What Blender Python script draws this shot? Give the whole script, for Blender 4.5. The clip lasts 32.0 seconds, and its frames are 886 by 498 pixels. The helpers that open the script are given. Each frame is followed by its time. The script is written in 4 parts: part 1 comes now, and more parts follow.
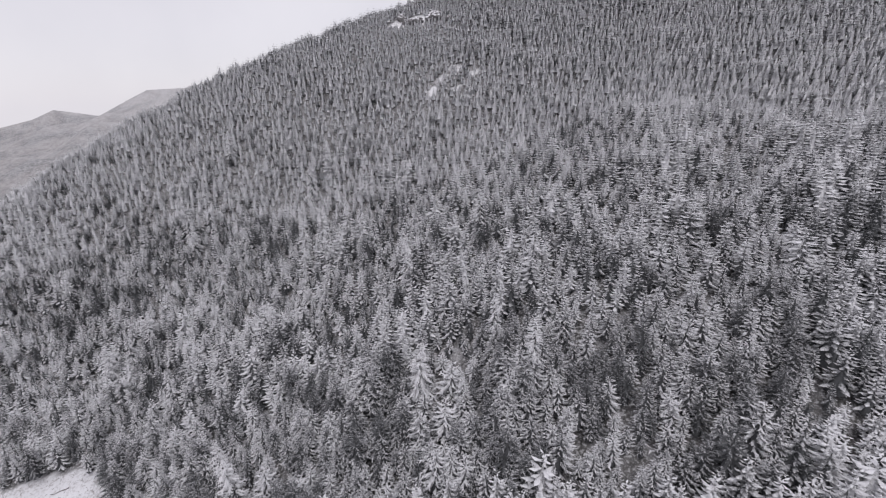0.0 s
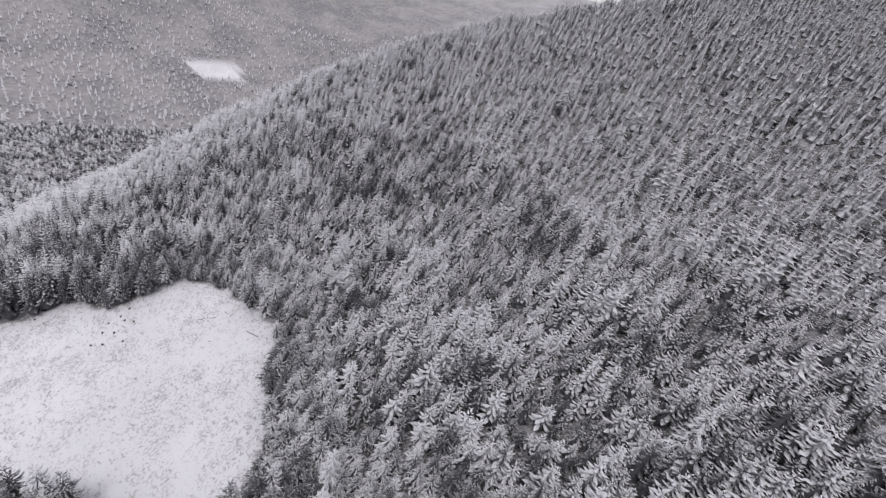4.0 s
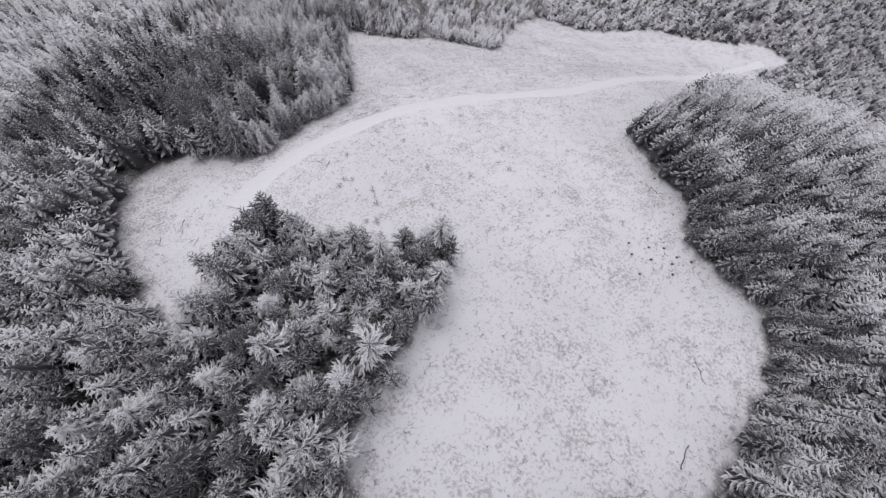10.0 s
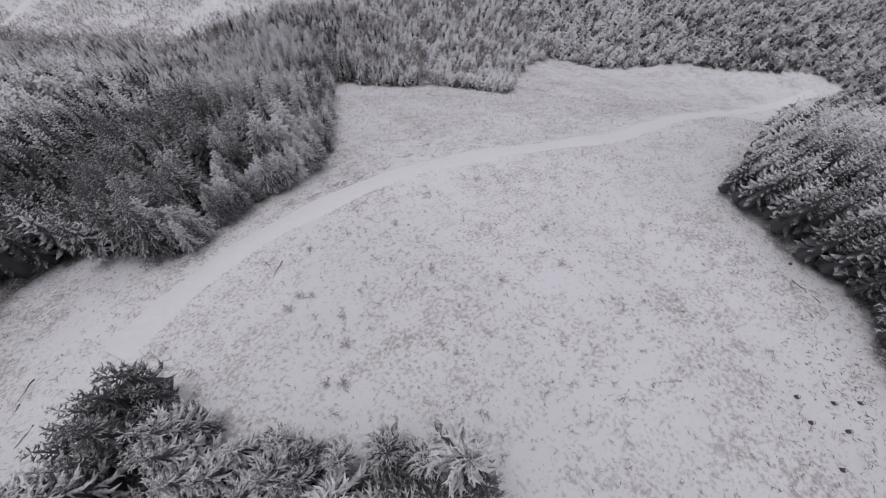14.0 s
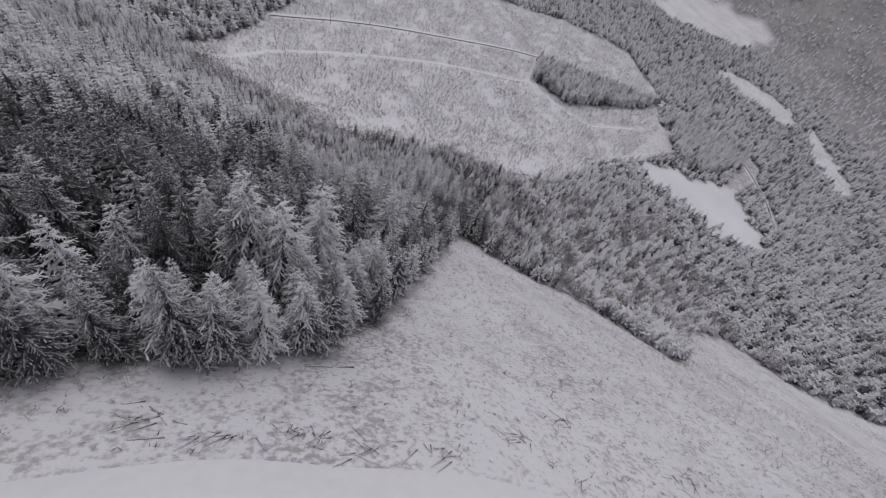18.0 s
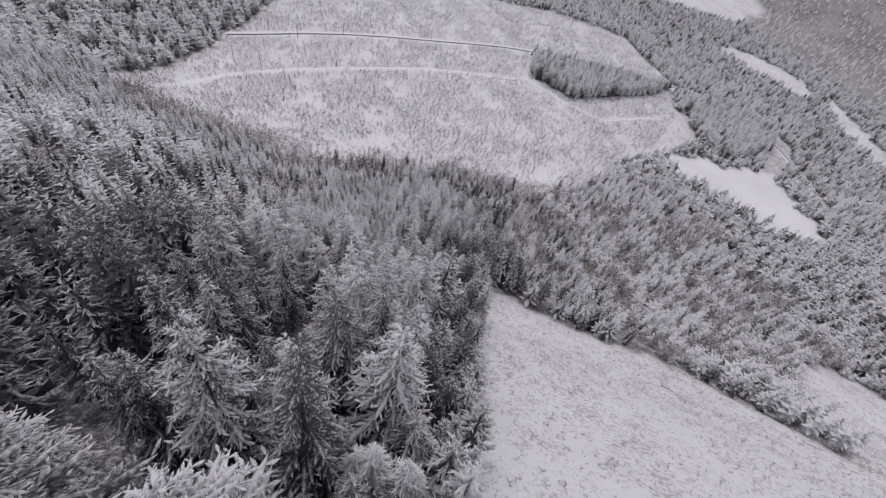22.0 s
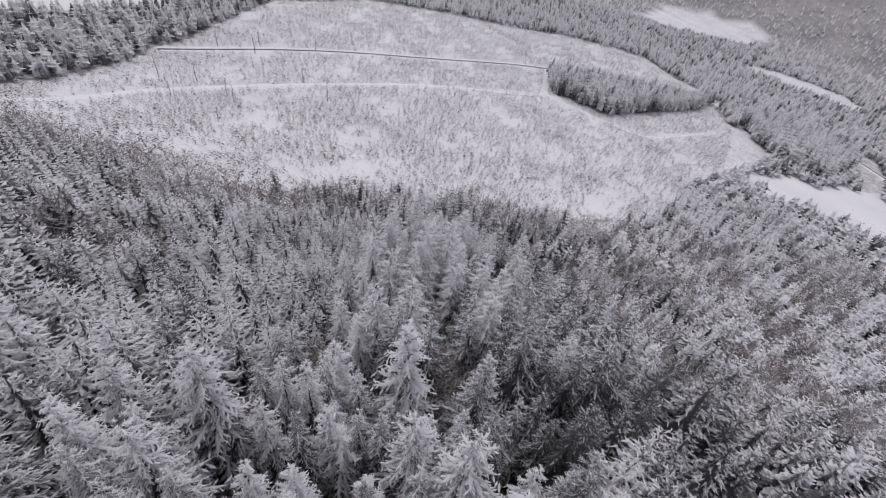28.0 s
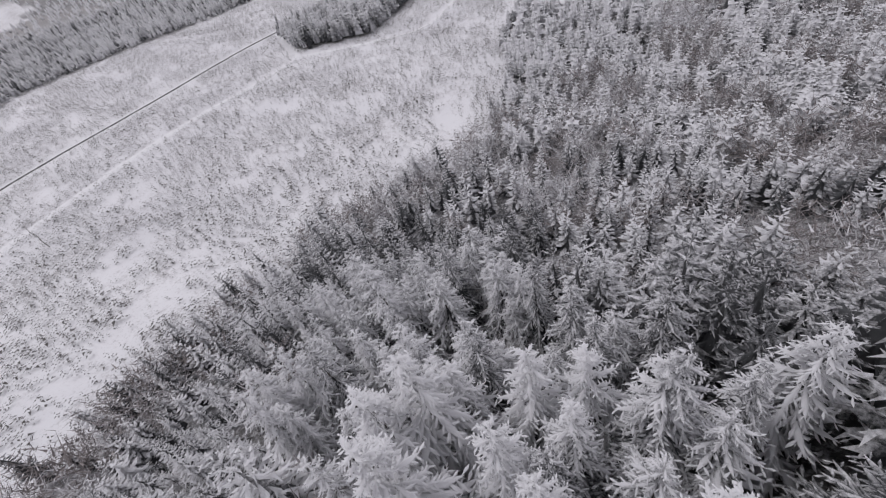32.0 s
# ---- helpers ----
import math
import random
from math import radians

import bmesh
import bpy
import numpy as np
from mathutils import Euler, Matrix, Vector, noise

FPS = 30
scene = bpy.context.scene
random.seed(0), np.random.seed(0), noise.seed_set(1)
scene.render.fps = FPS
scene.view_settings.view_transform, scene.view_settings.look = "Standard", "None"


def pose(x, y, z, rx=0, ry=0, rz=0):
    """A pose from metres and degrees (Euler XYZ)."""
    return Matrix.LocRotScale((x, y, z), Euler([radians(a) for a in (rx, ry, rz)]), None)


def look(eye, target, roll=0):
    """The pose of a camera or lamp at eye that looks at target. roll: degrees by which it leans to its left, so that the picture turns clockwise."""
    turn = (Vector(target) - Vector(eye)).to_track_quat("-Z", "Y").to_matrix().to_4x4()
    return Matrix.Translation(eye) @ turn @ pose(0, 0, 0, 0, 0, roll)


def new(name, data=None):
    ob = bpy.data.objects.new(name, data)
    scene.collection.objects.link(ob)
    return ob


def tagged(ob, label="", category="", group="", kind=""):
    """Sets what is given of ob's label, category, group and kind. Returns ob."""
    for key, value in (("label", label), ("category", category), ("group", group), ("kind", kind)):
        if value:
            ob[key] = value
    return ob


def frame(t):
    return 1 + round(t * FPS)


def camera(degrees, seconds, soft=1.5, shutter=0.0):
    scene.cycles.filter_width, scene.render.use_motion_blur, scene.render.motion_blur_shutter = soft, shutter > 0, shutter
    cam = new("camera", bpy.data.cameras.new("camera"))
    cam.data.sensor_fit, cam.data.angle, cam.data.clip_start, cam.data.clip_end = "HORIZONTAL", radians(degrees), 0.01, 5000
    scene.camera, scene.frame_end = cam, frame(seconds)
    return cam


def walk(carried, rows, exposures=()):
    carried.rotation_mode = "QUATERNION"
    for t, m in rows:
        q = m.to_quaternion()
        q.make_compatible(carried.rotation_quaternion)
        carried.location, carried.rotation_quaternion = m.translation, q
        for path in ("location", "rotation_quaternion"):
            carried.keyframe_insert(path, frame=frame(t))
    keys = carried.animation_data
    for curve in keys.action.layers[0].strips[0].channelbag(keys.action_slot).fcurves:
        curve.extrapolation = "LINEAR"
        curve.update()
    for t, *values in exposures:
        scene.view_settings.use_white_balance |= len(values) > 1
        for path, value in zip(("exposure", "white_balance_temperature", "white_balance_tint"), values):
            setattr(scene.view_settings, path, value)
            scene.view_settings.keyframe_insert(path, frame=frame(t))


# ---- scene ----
# The flight: seconds, place in metres, turn in degrees.
PATH = [
    (0.0, 15.98, -10.13, 10.81, 70.861, 0.982, 7.132),
    (0.5, 11.46, -1.87, 10.08, 71.135, -2.812, 10.461),
    (1.0, 6.56, 6.47, 9.18, 70.763, -5.688, 14.895),
    (1.5, 1.35, 14.37, 8.19, 69.888, -8.688, 19.898),
    (2.0, -4.28, 21.22, 7.47, 68.813, -11.223, 24.895),
    (2.5, -10.15, 26.66, 7.63, 67.129, -13.434, 30.504),
    (3.0, -15.90, 30.60, 9.14, 64.763, -16.174, 36.532),
    (3.5, -21.33, 34.49, 12.22, 61.805, -17.786, 42.480),
    (5.5, -44.66, 80.55, 31.54, 39.834, -13.938, 85.909),
    (6.0, -54.93, 80.27, 25.77, 35.671, -15.018, 98.992),
    (6.5, -64.69, 77.36, 19.03, 31.260, -15.345, 112.034),
    (7.0, -73.27, 72.95, 11.52, 26.664, -15.238, 125.233),
    (7.5, -79.55, 68.76, 3.82, 22.916, -13.513, 136.150),
    (8.0, -83.17, 64.61, -3.15, 19.889, -11.799, 146.105),
    (8.5, -85.09, 60.14, -9.14, 17.603, -9.819, 153.003),
    (9.0, -88.48, 55.64, -14.50, 16.594, -8.617, 153.363),
    (9.5, -93.67, 51.18, -20.21, 16.546, -8.376, 152.534),
    (10.0, -99.26, 46.75, -26.42, 16.772, -8.319, 150.647),
    (10.5, -103.99, 42.60, -32.86, 16.725, -8.472, 149.807),
    (11.0, -107.80, 38.55, -39.77, 16.556, -8.862, 149.889),
    (11.5, -111.24, 34.15, -46.57, 16.517, -8.851, 149.742),
    (12.0, -114.44, 29.54, -53.37, 16.603, -8.647, 149.468),
    (12.5, -117.47, 25.45, -60.37, 16.961, -8.305, 149.225),
    (13.0, -120.59, 20.95, -66.86, 18.064, -7.696, 148.263),
    (13.5, -123.92, 16.15, -73.84, 20.124, -6.804, 147.807),
    (14.0, -127.54, 11.80, -80.81, 22.953, -5.922, 148.653),
    (14.5, -130.50, 7.80, -88.61, 26.021, -6.764, 153.684),
    (16.5, -149.66, -24.84, -139.22, 37.220, -10.160, 170.657),
    (17.0, -151.54, -34.51, -146.95, 38.782, -12.082, 174.708),
    (17.5, -152.91, -44.00, -153.82, 40.011, -13.506, 178.289),
    (18.0, -153.84, -53.03, -160.12, 41.122, -13.133, 179.242),
    (18.5, -154.60, -61.55, -165.91, 42.035, -12.738, 179.482),
    (19.0, -155.13, -69.70, -171.38, 42.087, -12.543, 179.686),
    (19.5, -155.41, -77.48, -176.33, 42.058, -12.621, 180.034),
    (20.0, -155.49, -84.82, -180.69, 42.170, -12.552, 179.728),
    (20.5, -155.25, -91.85, -184.77, 42.255, -12.250, 179.271),
    (21.0, -155.31, -99.42, -188.93, 42.380, -11.424, 178.320),
    (21.5, -155.16, -107.10, -192.93, 42.775, -10.093, 176.481),
    (22.0, -155.16, -114.87, -197.86, 43.297, -8.894, 174.511),
    (22.5, -155.26, -123.88, -204.36, 44.411, -7.310, 172.043),
    (23.0, -155.50, -132.63, -210.54, 45.069, -7.219, 171.231),
    (23.5, -155.71, -141.05, -216.08, 45.455, -7.704, 171.353),
    (24.0, -156.06, -149.64, -220.78, 45.816, -7.770, 171.370),
    (24.5, -156.46, -158.14, -225.23, 46.193, -7.397, 171.063),
    (25.0, -157.00, -166.54, -229.50, 46.832, -7.369, 170.938),
    (25.5, -157.82, -174.75, -233.90, 46.885, -7.784, 171.341),
    (27.5, -169.53, -200.46, -272.98, 49.286, -8.922, 176.270),
    (28.0, -169.82, -208.34, -277.15, 50.165, -6.377, 172.639),
    (28.5, -170.69, -216.30, -281.03, 51.478, -3.178, 167.288),
    (29.0, -171.87, -223.84, -284.53, 53.038, 0.793, 160.235),
    (29.5, -172.95, -230.85, -287.34, 53.680, 5.181, 153.063),
    (30.0, -174.55, -237.73, -290.04, 51.646, 9.662, 146.192),
    (30.5, -176.41, -245.28, -293.49, 47.779, 13.082, 139.436),
    (31.0, -178.56, -253.06, -297.64, 45.064, 13.739, 135.223),
    (31.5, -181.16, -259.83, -301.42, 43.652, 13.966, 133.613),
    (32.0, -183.75, -265.69, -305.19, 42.799, 14.646, 132.310),
]
cam = camera(91.78, 32.0, soft=1.2)
walk(cam, [(t, pose(*p)) for t, *p in PATH], [(0, 0.36), (3, 0.34), (6, 0.25), (9, 0.20), (11, 0.06), (13, -0.14), (17, -0.47), (19, -0.20), (21, -0.02), (24, -0.03), (28, 0.09), (32, 0.07)])

# ---- daylight: closed, even cloud with a faint sun behind it ----
world = bpy.data.worlds.new("overcast")
scene.world = world
world.use_nodes = True
wn, wl = world.node_tree.nodes, world.node_tree.links
bg = wn["Background"]
sky = wn.new("ShaderNodeTexSky")
sky.sky_type, sky.sun_disc = "NISHITA", False
sky.sun_elevation, sky.sun_rotation = radians(38), radians(200)
dim = wn.new("ShaderNodeMixRGB")
dim.blend_type, dim.inputs[0].default_value = "MULTIPLY", 1.0
dim.inputs[2].default_value = (0.09, 0.09, 0.09, 1)
wl.new(sky.outputs[0], dim.inputs[1])
cloud_noise = wn.new("ShaderNodeTexNoise")
cloud_noise.inputs["Scale"].default_value, cloud_noise.inputs["Detail"].default_value = 2.2, 5
cloud_ramp = wn.new("ShaderNodeValToRGB")
cloud_ramp.color_ramp.elements[0].position, cloud_ramp.color_ramp.elements[0].color = 0.3, (0.66, 0.637, 0.695, 1)
cloud_ramp.color_ramp.elements[1].position, cloud_ramp.color_ramp.elements[1].color = 0.75, (0.80, 0.77, 0.822, 1)
wl.new(cloud_noise.outputs["Fac"], cloud_ramp.inputs[0])
cover = wn.new("ShaderNodeMixRGB")
cover.inputs[0].default_value = 0.9
wl.new(dim.outputs[0], cover.inputs[1])
wl.new(cloud_ramp.outputs[0], cover.inputs[2])
wl.new(cover.outputs[0], bg.inputs["Color"])
bg.inputs["Strength"].default_value = 0.88
sun = new("sun", bpy.data.lights.new("sun", "SUN"))
sun.data.energy, sun.data.angle, sun.data.color = 0.7, radians(25), (1.0, 0.97, 0.97)
sun.matrix_world = look((0, 0, 500), (-80, 230, 0)) 

# ---- materials ----


def material(name, rough=0.8):
    m = bpy.data.materials.new(name)
    m.use_nodes = True
    b = m.node_tree.nodes["Principled BSDF"]
    b.inputs["Roughness"].default_value = rough
    b.inputs["Specular IOR Level"].default_value = 0.25
    return m, m.node_tree.nodes, m.node_tree.links, b


def noise_node(n, l, scale, detail=4, rough=0.55, stretch=None):
    """Noise over the world's metres."""
    geo = n.new("ShaderNodeNewGeometry")
    t = n.new("ShaderNodeTexNoise")
    t.inputs["Scale"].default_value, t.inputs["Detail"].default_value = scale, detail
    t.inputs["Roughness"].default_value = rough
    if stretch:
        mp = n.new("ShaderNodeMapping")
        mp.inputs["Scale"].default_value = stretch
        l.new(geo.outputs["Position"], mp.inputs["Vector"])
        l.new(mp.outputs[0], t.inputs["Vector"])
    else:
        l.new(geo.outputs["Position"], t.inputs["Vector"])
    return t.outputs["Fac"]


def ramp(n, l, source, stops):
    r = n.new("ShaderNodeValToRGB")
    e = r.color_ramp.elements
    while len(e) < len(stops):
        e.new(0.5)
    for k, (p, c) in zip(e, stops):
        k.position, k.color = p, (*c, 1) if len(c) == 3 else c
    l.new(source, r.inputs[0])
    return r.outputs[0]


def maths(n, l, op, a, b=None, clamp=False):
    k = n.new("ShaderNodeMath")
    k.operation, k.use_clamp = op, clamp
    for s, v in zip(k.inputs, (a, b)):
        if v is None:
            continue
        if isinstance(v, (int, float)):
            s.default_value = v
        else:
            l.new(v, s)
    return k.outputs[0]


def blend(n, l, fac, a, b, kind="MIX"):
    k = n.new("ShaderNodeMixRGB")
    k.blend_type = kind
    for s, v in zip(k.inputs, (fac, a, b)):
        if isinstance(v, (int, float)):
            s.default_value = v
        elif isinstance(v, tuple):
            s.default_value = (*v, 1)
        else:
            l.new(v, s)
    return k.outputs[0]


def bump(n, l, b, height, strength, distance):
    k = n.new("ShaderNodeBump")
    k.inputs["Strength"].default_value, k.inputs["Distance"].default_value = strength, distance
    l.new(height, k.inputs["Height"])
    l.new(k.outputs[0], b.inputs["Normal"])


def attribute(n, name):
    k = n.new("ShaderNodeAttribute")
    k.attribute_name = name
    return k.outputs["Fac"]


SNOW = (0.80, 0.80, 0.83)


def frosted(name, needle, bark, lay, spread):
    """Foliage under rime: thin frost all over, snow on what faces up, needles showing below and between."""
    m, n, l, b = material(name, 0.85)
    geo = n.new("ShaderNodeNewGeometry")
    sep = n.new("ShaderNodeSeparateXYZ")
    l.new(geo.outputs["Normal"], sep.inputs[0])
    grain = noise_node(n, l, 2.4, 3, 0.65)
    clump = noise_node(n, l, 0.06, 2)
    tint = attribute(n, "tint")
    own = n.new("ShaderNodeObjectInfo")
    up = maths(n, l, "ADD", maths(n, l, "MULTIPLY", sep.outputs["Z"], spread), lay)
    up = maths(n, l, "ADD", up, maths(n, l, "MULTIPLY", maths(n, l, "SUBTRACT", grain, 0.5), 1.1))
    # tint: the snow held, with the crown's painted inner shade added in
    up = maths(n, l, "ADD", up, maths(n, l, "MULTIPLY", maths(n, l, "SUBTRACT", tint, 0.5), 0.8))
    up = maths(n, l, "ADD", up, maths(n, l, "MULTIPLY", maths(n, l, "SUBTRACT", clump, 0.5), 0.7))
    up = maths(n, l, "MULTIPLY", maths(n, l, "SUBTRACT", up, 0.31), 2.2, True)
    green = blend(n, l, grain, needle, bark)
    green = blend(n, l, maths(n, l, "MULTIPLY", own.outputs["Random"], 0.3), green, bark)
    l.new(blend(n, l, maths(n, l, "MULTIPLY", up, 0.92), green, SNOW), b.inputs["Base Color"])
    return m


CONIFER = frosted("frosted_needles", (0.052, 0.06, 0.065), (0.115, 0.115, 0.12), 0.14, 0.72)
YOUNG = frosted("frosted_young_needles", (0.10, 0.10, 0.098), (0.17, 0.16, 0.155), -0.14, 0.5)
TWIGS = frosted("rimed_bare_twigs", (0.215, 0.192, 0.188), (0.35, 0.32, 0.315), 0.28, 0.2)

BARK, n, l, b = material("bark", 0.9)
g = noise_node(n, l, 3.0, 5, 0.65, (1, 1, 0.25))
l.new(ramp(n, l, g, [(0.3, (0.045, 0.036, 0.03)), (0.62, (0.12, 0.10, 0.085)), (0.75, (0.45, 0.45, 0.46))]), b.inputs["Base Color"])
bump(n, l, b, g, 0.6, 0.06)

DEADWOOD, n, l, b = material("weathered_wood", 0.9)
geo = n.new("ShaderNodeNewGeometry")
sep = n.new("ShaderNodeSeparateXYZ")
l.new(geo.outputs["Normal"], sep.inputs[0])
g = noise_node(n, l, 4.0, 4)
cap = maths(n, l, "MULTIPLY", maths(n, l, "ADD", maths(n, l, "SUBTRACT", sep.outputs["Z"], 0.62), maths(n, l, "SUBTRACT", g, 0.5)), 4.0, True)
l.new(blend(n, l, cap, ramp(n, l, g, [(0.3, (0.05, 0.045, 0.042)), (0.7, (0.17, 0.15, 0.14))]), SNOW), b.inputs["Base Color"])

GROUND, n, l, b = material("snow_ground", 0.75)
wood_raw = attribute(n, "wood")
fine, mid, wide = noise_node(n, l, 1.1, 5, 0.6), noise_node(n, l, 0.16, 4, 0.6), noise_node(n, l, 0.016, 3)
wood = maths(n, l, "MULTIPLY", maths(n, l, "ADD", maths(n, l, "SUBTRACT", wood_raw, 0.42), maths(n, l, "MULTIPLY", maths(n, l, "SUBTRACT", maths(n, l, "ADD", fine, mid), 1.0), 1.3)), 2.2, True)
white = ramp(n, l, wide, [(0.3, (0.74, 0.74, 0.77)), (0.7, (0.84, 0.84, 0.865))])
stubble = maths(n, l, "ADD", maths(n, l, "MULTIPLY", fine, 0.72), maths(n, l, "MULTIPLY", mid, 0.40))
rough = attribute(n, "rough")
stubble = maths(n, l, "ADD", stubble, maths(n, l, "MULTIPLY", maths(n, l, "SUBTRACT", rough, 0.75), 0.22))
stubble = maths(n, l, "MULTIPLY", ramp(n, l, stubble, [(0.57, (0, 0, 0)), (0.70, (1, 1, 1))]), rough)
open_ground = blend(n, l, maths(n, l, "MULTIPLY", stubble, 0.75), white, (0.33, 0.31, 0.31))
canopy = attribute(n, "canopy")
# Distant frosted canopy, its colour paled further to stand in for haze.
crowns = ramp(n, l, noise_node(n, l, 0.09, 6, 0.75), [(0.34, (0.14, 0.14, 0.145)), (0.5, (0.25, 0.25, 0.255)), (0.66, (0.42, 0.415, 0.425))])
stands = ramp(n, l, noise_node(n, l, 0.006, 5, 0.62), [(0.42, (0, 0, 0)), (0.56, (1, 1, 1))])
crowns = blend(n, l, maths(n, l, "MULTIPLY", stands, 0.7), crowns, ramp(n, l, noise_node(n, l, 0.05, 5, 0.7), [(0.35, (0.29, 0.272, 0.272)), (0.65, (0.47, 0.452, 0.455))]))
place = n.new("ShaderNodeNewGeometry")
height = n.new("ShaderNodeSeparateXYZ")
l.new(place.outputs["Position"], height.inputs[0])
# Far crowns blend to pale grey with height, snow and painted mist in one.
pale_height = maths(n, l, "ADD", maths(n, l, "MULTIPLY", maths(n, l, "ADD", height.outputs["Z"], 250), 0.0016), maths(n, l, "MULTIPLY", maths(n, l, "SUBTRACT", noise_node(n, l, 0.011, 5, 0.65), 0.5), 1.6), True)
crowns = blend(n, l, maths(n, l, "MULTIPLY", pale_height, 0.6), crowns, (0.66, 0.655, 0.68))
litter = ramp(n, l, fine, [(0.36, (0.07, 0.068, 0.068)), (0.5, (0.18, 0.175, 0.175)), (0.64, (0.6, 0.6, 0.62))])
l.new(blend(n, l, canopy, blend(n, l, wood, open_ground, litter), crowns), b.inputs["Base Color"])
bump(n, l, b, maths(n, l, "ADD", fine, maths(n, l, "MULTIPLY", mid, 2.0)), 0.5, 0.35)

PACKED, n, l, b = material("packed_snow", 0.7)
g, w2 = noise_node(n, l, 0.5, 5), noise_node(n, l, 0.05, 3)
l.new(blend(n, l, w2, ramp(n, l, g, [(0.3, (0.76, 0.76, 0.79)), (0.7, (0.86, 0.86, 0.88))]), (0.84, 0.84, 0.86)), b.inputs["Base Color"])
bump(n, l, b, g, 0.3, 0.15)

ASPHALT, n, l, b = material("wet_asphalt", 0.6)
g = noise_node(n, l, 0.35, 5, 0.65, (1, 1, 1))
l.new(ramp(n, l, g, [(0.4, (0.06, 0.06, 0.063)), (0.58, (0.13, 0.13, 0.135)), (0.72, (0.6, 0.6, 0.62))]), b.inputs["Base Color"])

ROCK, n, l, b = material("snowy_rock", 0.9)
geo = n.new("ShaderNodeNewGeometry")
sep = n.new("ShaderNodeSeparateXYZ")
l.new(geo.outputs["Normal"], sep.inputs[0])
g = noise_node(n, l, 0.5, 6, 0.65)
stone = ramp(n, l, g, [(0.3, (0.06, 0.06, 0.065)), (0.7, (0.22, 0.21, 0.21))])
top = maths(n, l, "ADD", maths(n, l, "MULTIPLY", maths(n, l, "SUBTRACT", sep.outputs["Z"], 0.55), 3.0), maths(n, l, "SUBTRACT", g, 0.5), True)
l.new(blend(n, l, top, stone, SNOW), b.inputs["Base Color"])
bump(n, l, b, g, 0.8, 0.6)

PAINT, n, l, b = material("dark_car_paint", 0.35)
b.inputs["Base Color"].default_value = (0.03, 0.032, 0.038, 1)
RUBBER, n, l, b = material("rubber", 0.9)
b.inputs["Base Color"].default_value = (0.02, 0.02, 0.02, 1)
GLASS, n, l, b = material("tinted_glass", 0.1)
b.inputs["Base Color"].default_value = (0.02, 0.022, 0.025, 1)

# ---- the lie of the land ----
GX, GY, SPREAD = np.linspace(-650, 200, 8), np.linspace(-420, 440, 9), 125.0
SWELL = np.array([
    -3.5, -4.8, 7.2, 10.8, -12.3, -19.4, -10.5, -6.5, -3.6,
    -6.3, -17.5, -19.6, -21.8, -31.0, -20.9, -10.7, -14.6, -11.8,
    -3.2, -9.2, -6.3, -1.9, 4.4, 12.9, 24.0, 7.7, -10.2,
    -7.5, -9.3, -18.9, -11.8, 14.0, -19.2, 16.2, 34.6, -1.6,
    -12.2, 0.4, -9.5, 8.6, 39.5, -52.6, -25.6, 22.9, 2.2,
    -6.0, 9.2, -6.7, -22.8, 18.0, 9.1, 5.0, 9.6, 13.2,
    -3.9, 4.6, -5.8, -37.5, -11.7, 23.7, 2.5, -11.7, 6.6,
    -6.0, -2.5, 5.1, 2.3, 6.2, 10.3, -4.2, -8.6, 0.8
])
rng = np.random.default_rng(7)


def soft_plus(v):
    return np.logaddexp(0, v)


def waves(x, y, length, seed):
    """Smooth uneven ground: a few crossing swells."""
    r = np.random.default_rng(seed)
    out = np.zeros_like(x, dtype=float)
    for _ in range(9):
        a, k, ph = r.uniform(0, 6.283), r.uniform(0.6, 1.7) * 6.283 / length, r.uniform(0, 6.283)
        out += np.sin((x * np.cos(a) + y * np.sin(a)) * k + ph)
    return out / 3.0


def land(x, y):
    x, y = np.asarray(x, float), np.asarray(y, float)
    ex = np.exp(-((x[..., None] - GX) ** 2) / (2 * SPREAD**2))
    ey = np.exp(-((y[..., None] - GY) ** 2) / (2 * SPREAD**2))
    side = -150 + 0.5 * y + 0.18 * x + np.einsum("...i,...j,ij->...", ex, ey, SWELL.reshape(8, 9))
    side = side - 60 * soft_plus((y - x - 680) / 60)
    side = side + waves(x, y, 60, 1) * 0.7
    floor_z = -403 + 0.09 * (x + 150)
    far = np.hypot(x + 250, y + 250)
    rise = 0.55 * 90 * soft_plus((far - 1750) / 90) * (1 + 0.28 * waves(x, y, 1100, 5))
    cap = 520 + 130 * waves(x, y, 1500, 9)
    bearing = np.degrees(np.arctan2(-x, y))
    gap = np.exp(-(((bearing - 60) / 14) ** 2))
    rise, cap = rise * (1 - 0.25 * gap), cap * (1 - 0.58 * gap)
    rise = cap - 60 * soft_plus((cap - rise) / 60)
    rise = rise + np.clip(rise / 160, 0, 1) * (34 * np.abs(waves(x, y, 420, 13)) + 16 * np.abs(waves(x, y, 190, 15)) - 30)
    floor_z = np.maximum(floor_z, -520) + np.maximum(rise, 0) + waves(x, y, 240, 3) * 1.6 * (far > 0)
    return floor_z + 14 * soft_plus((side - floor_z) / 14)


def inside(poly, x, y):
    """Which points lie in a polygon of the plan."""
    hit = np.zeros(np.shape(x), bool)
    px, py = np.array(poly, float).T
    for x0, y0, x1, y1 in zip(px, py, np.roll(px, -1), np.roll(py, -1)):
        cross = (y0 > y) != (y1 > y)
        hit ^= cross & (x < (x1 - x0) * (y - y0) / (y1 - y0 + 1e-12) + x0)
    return hit


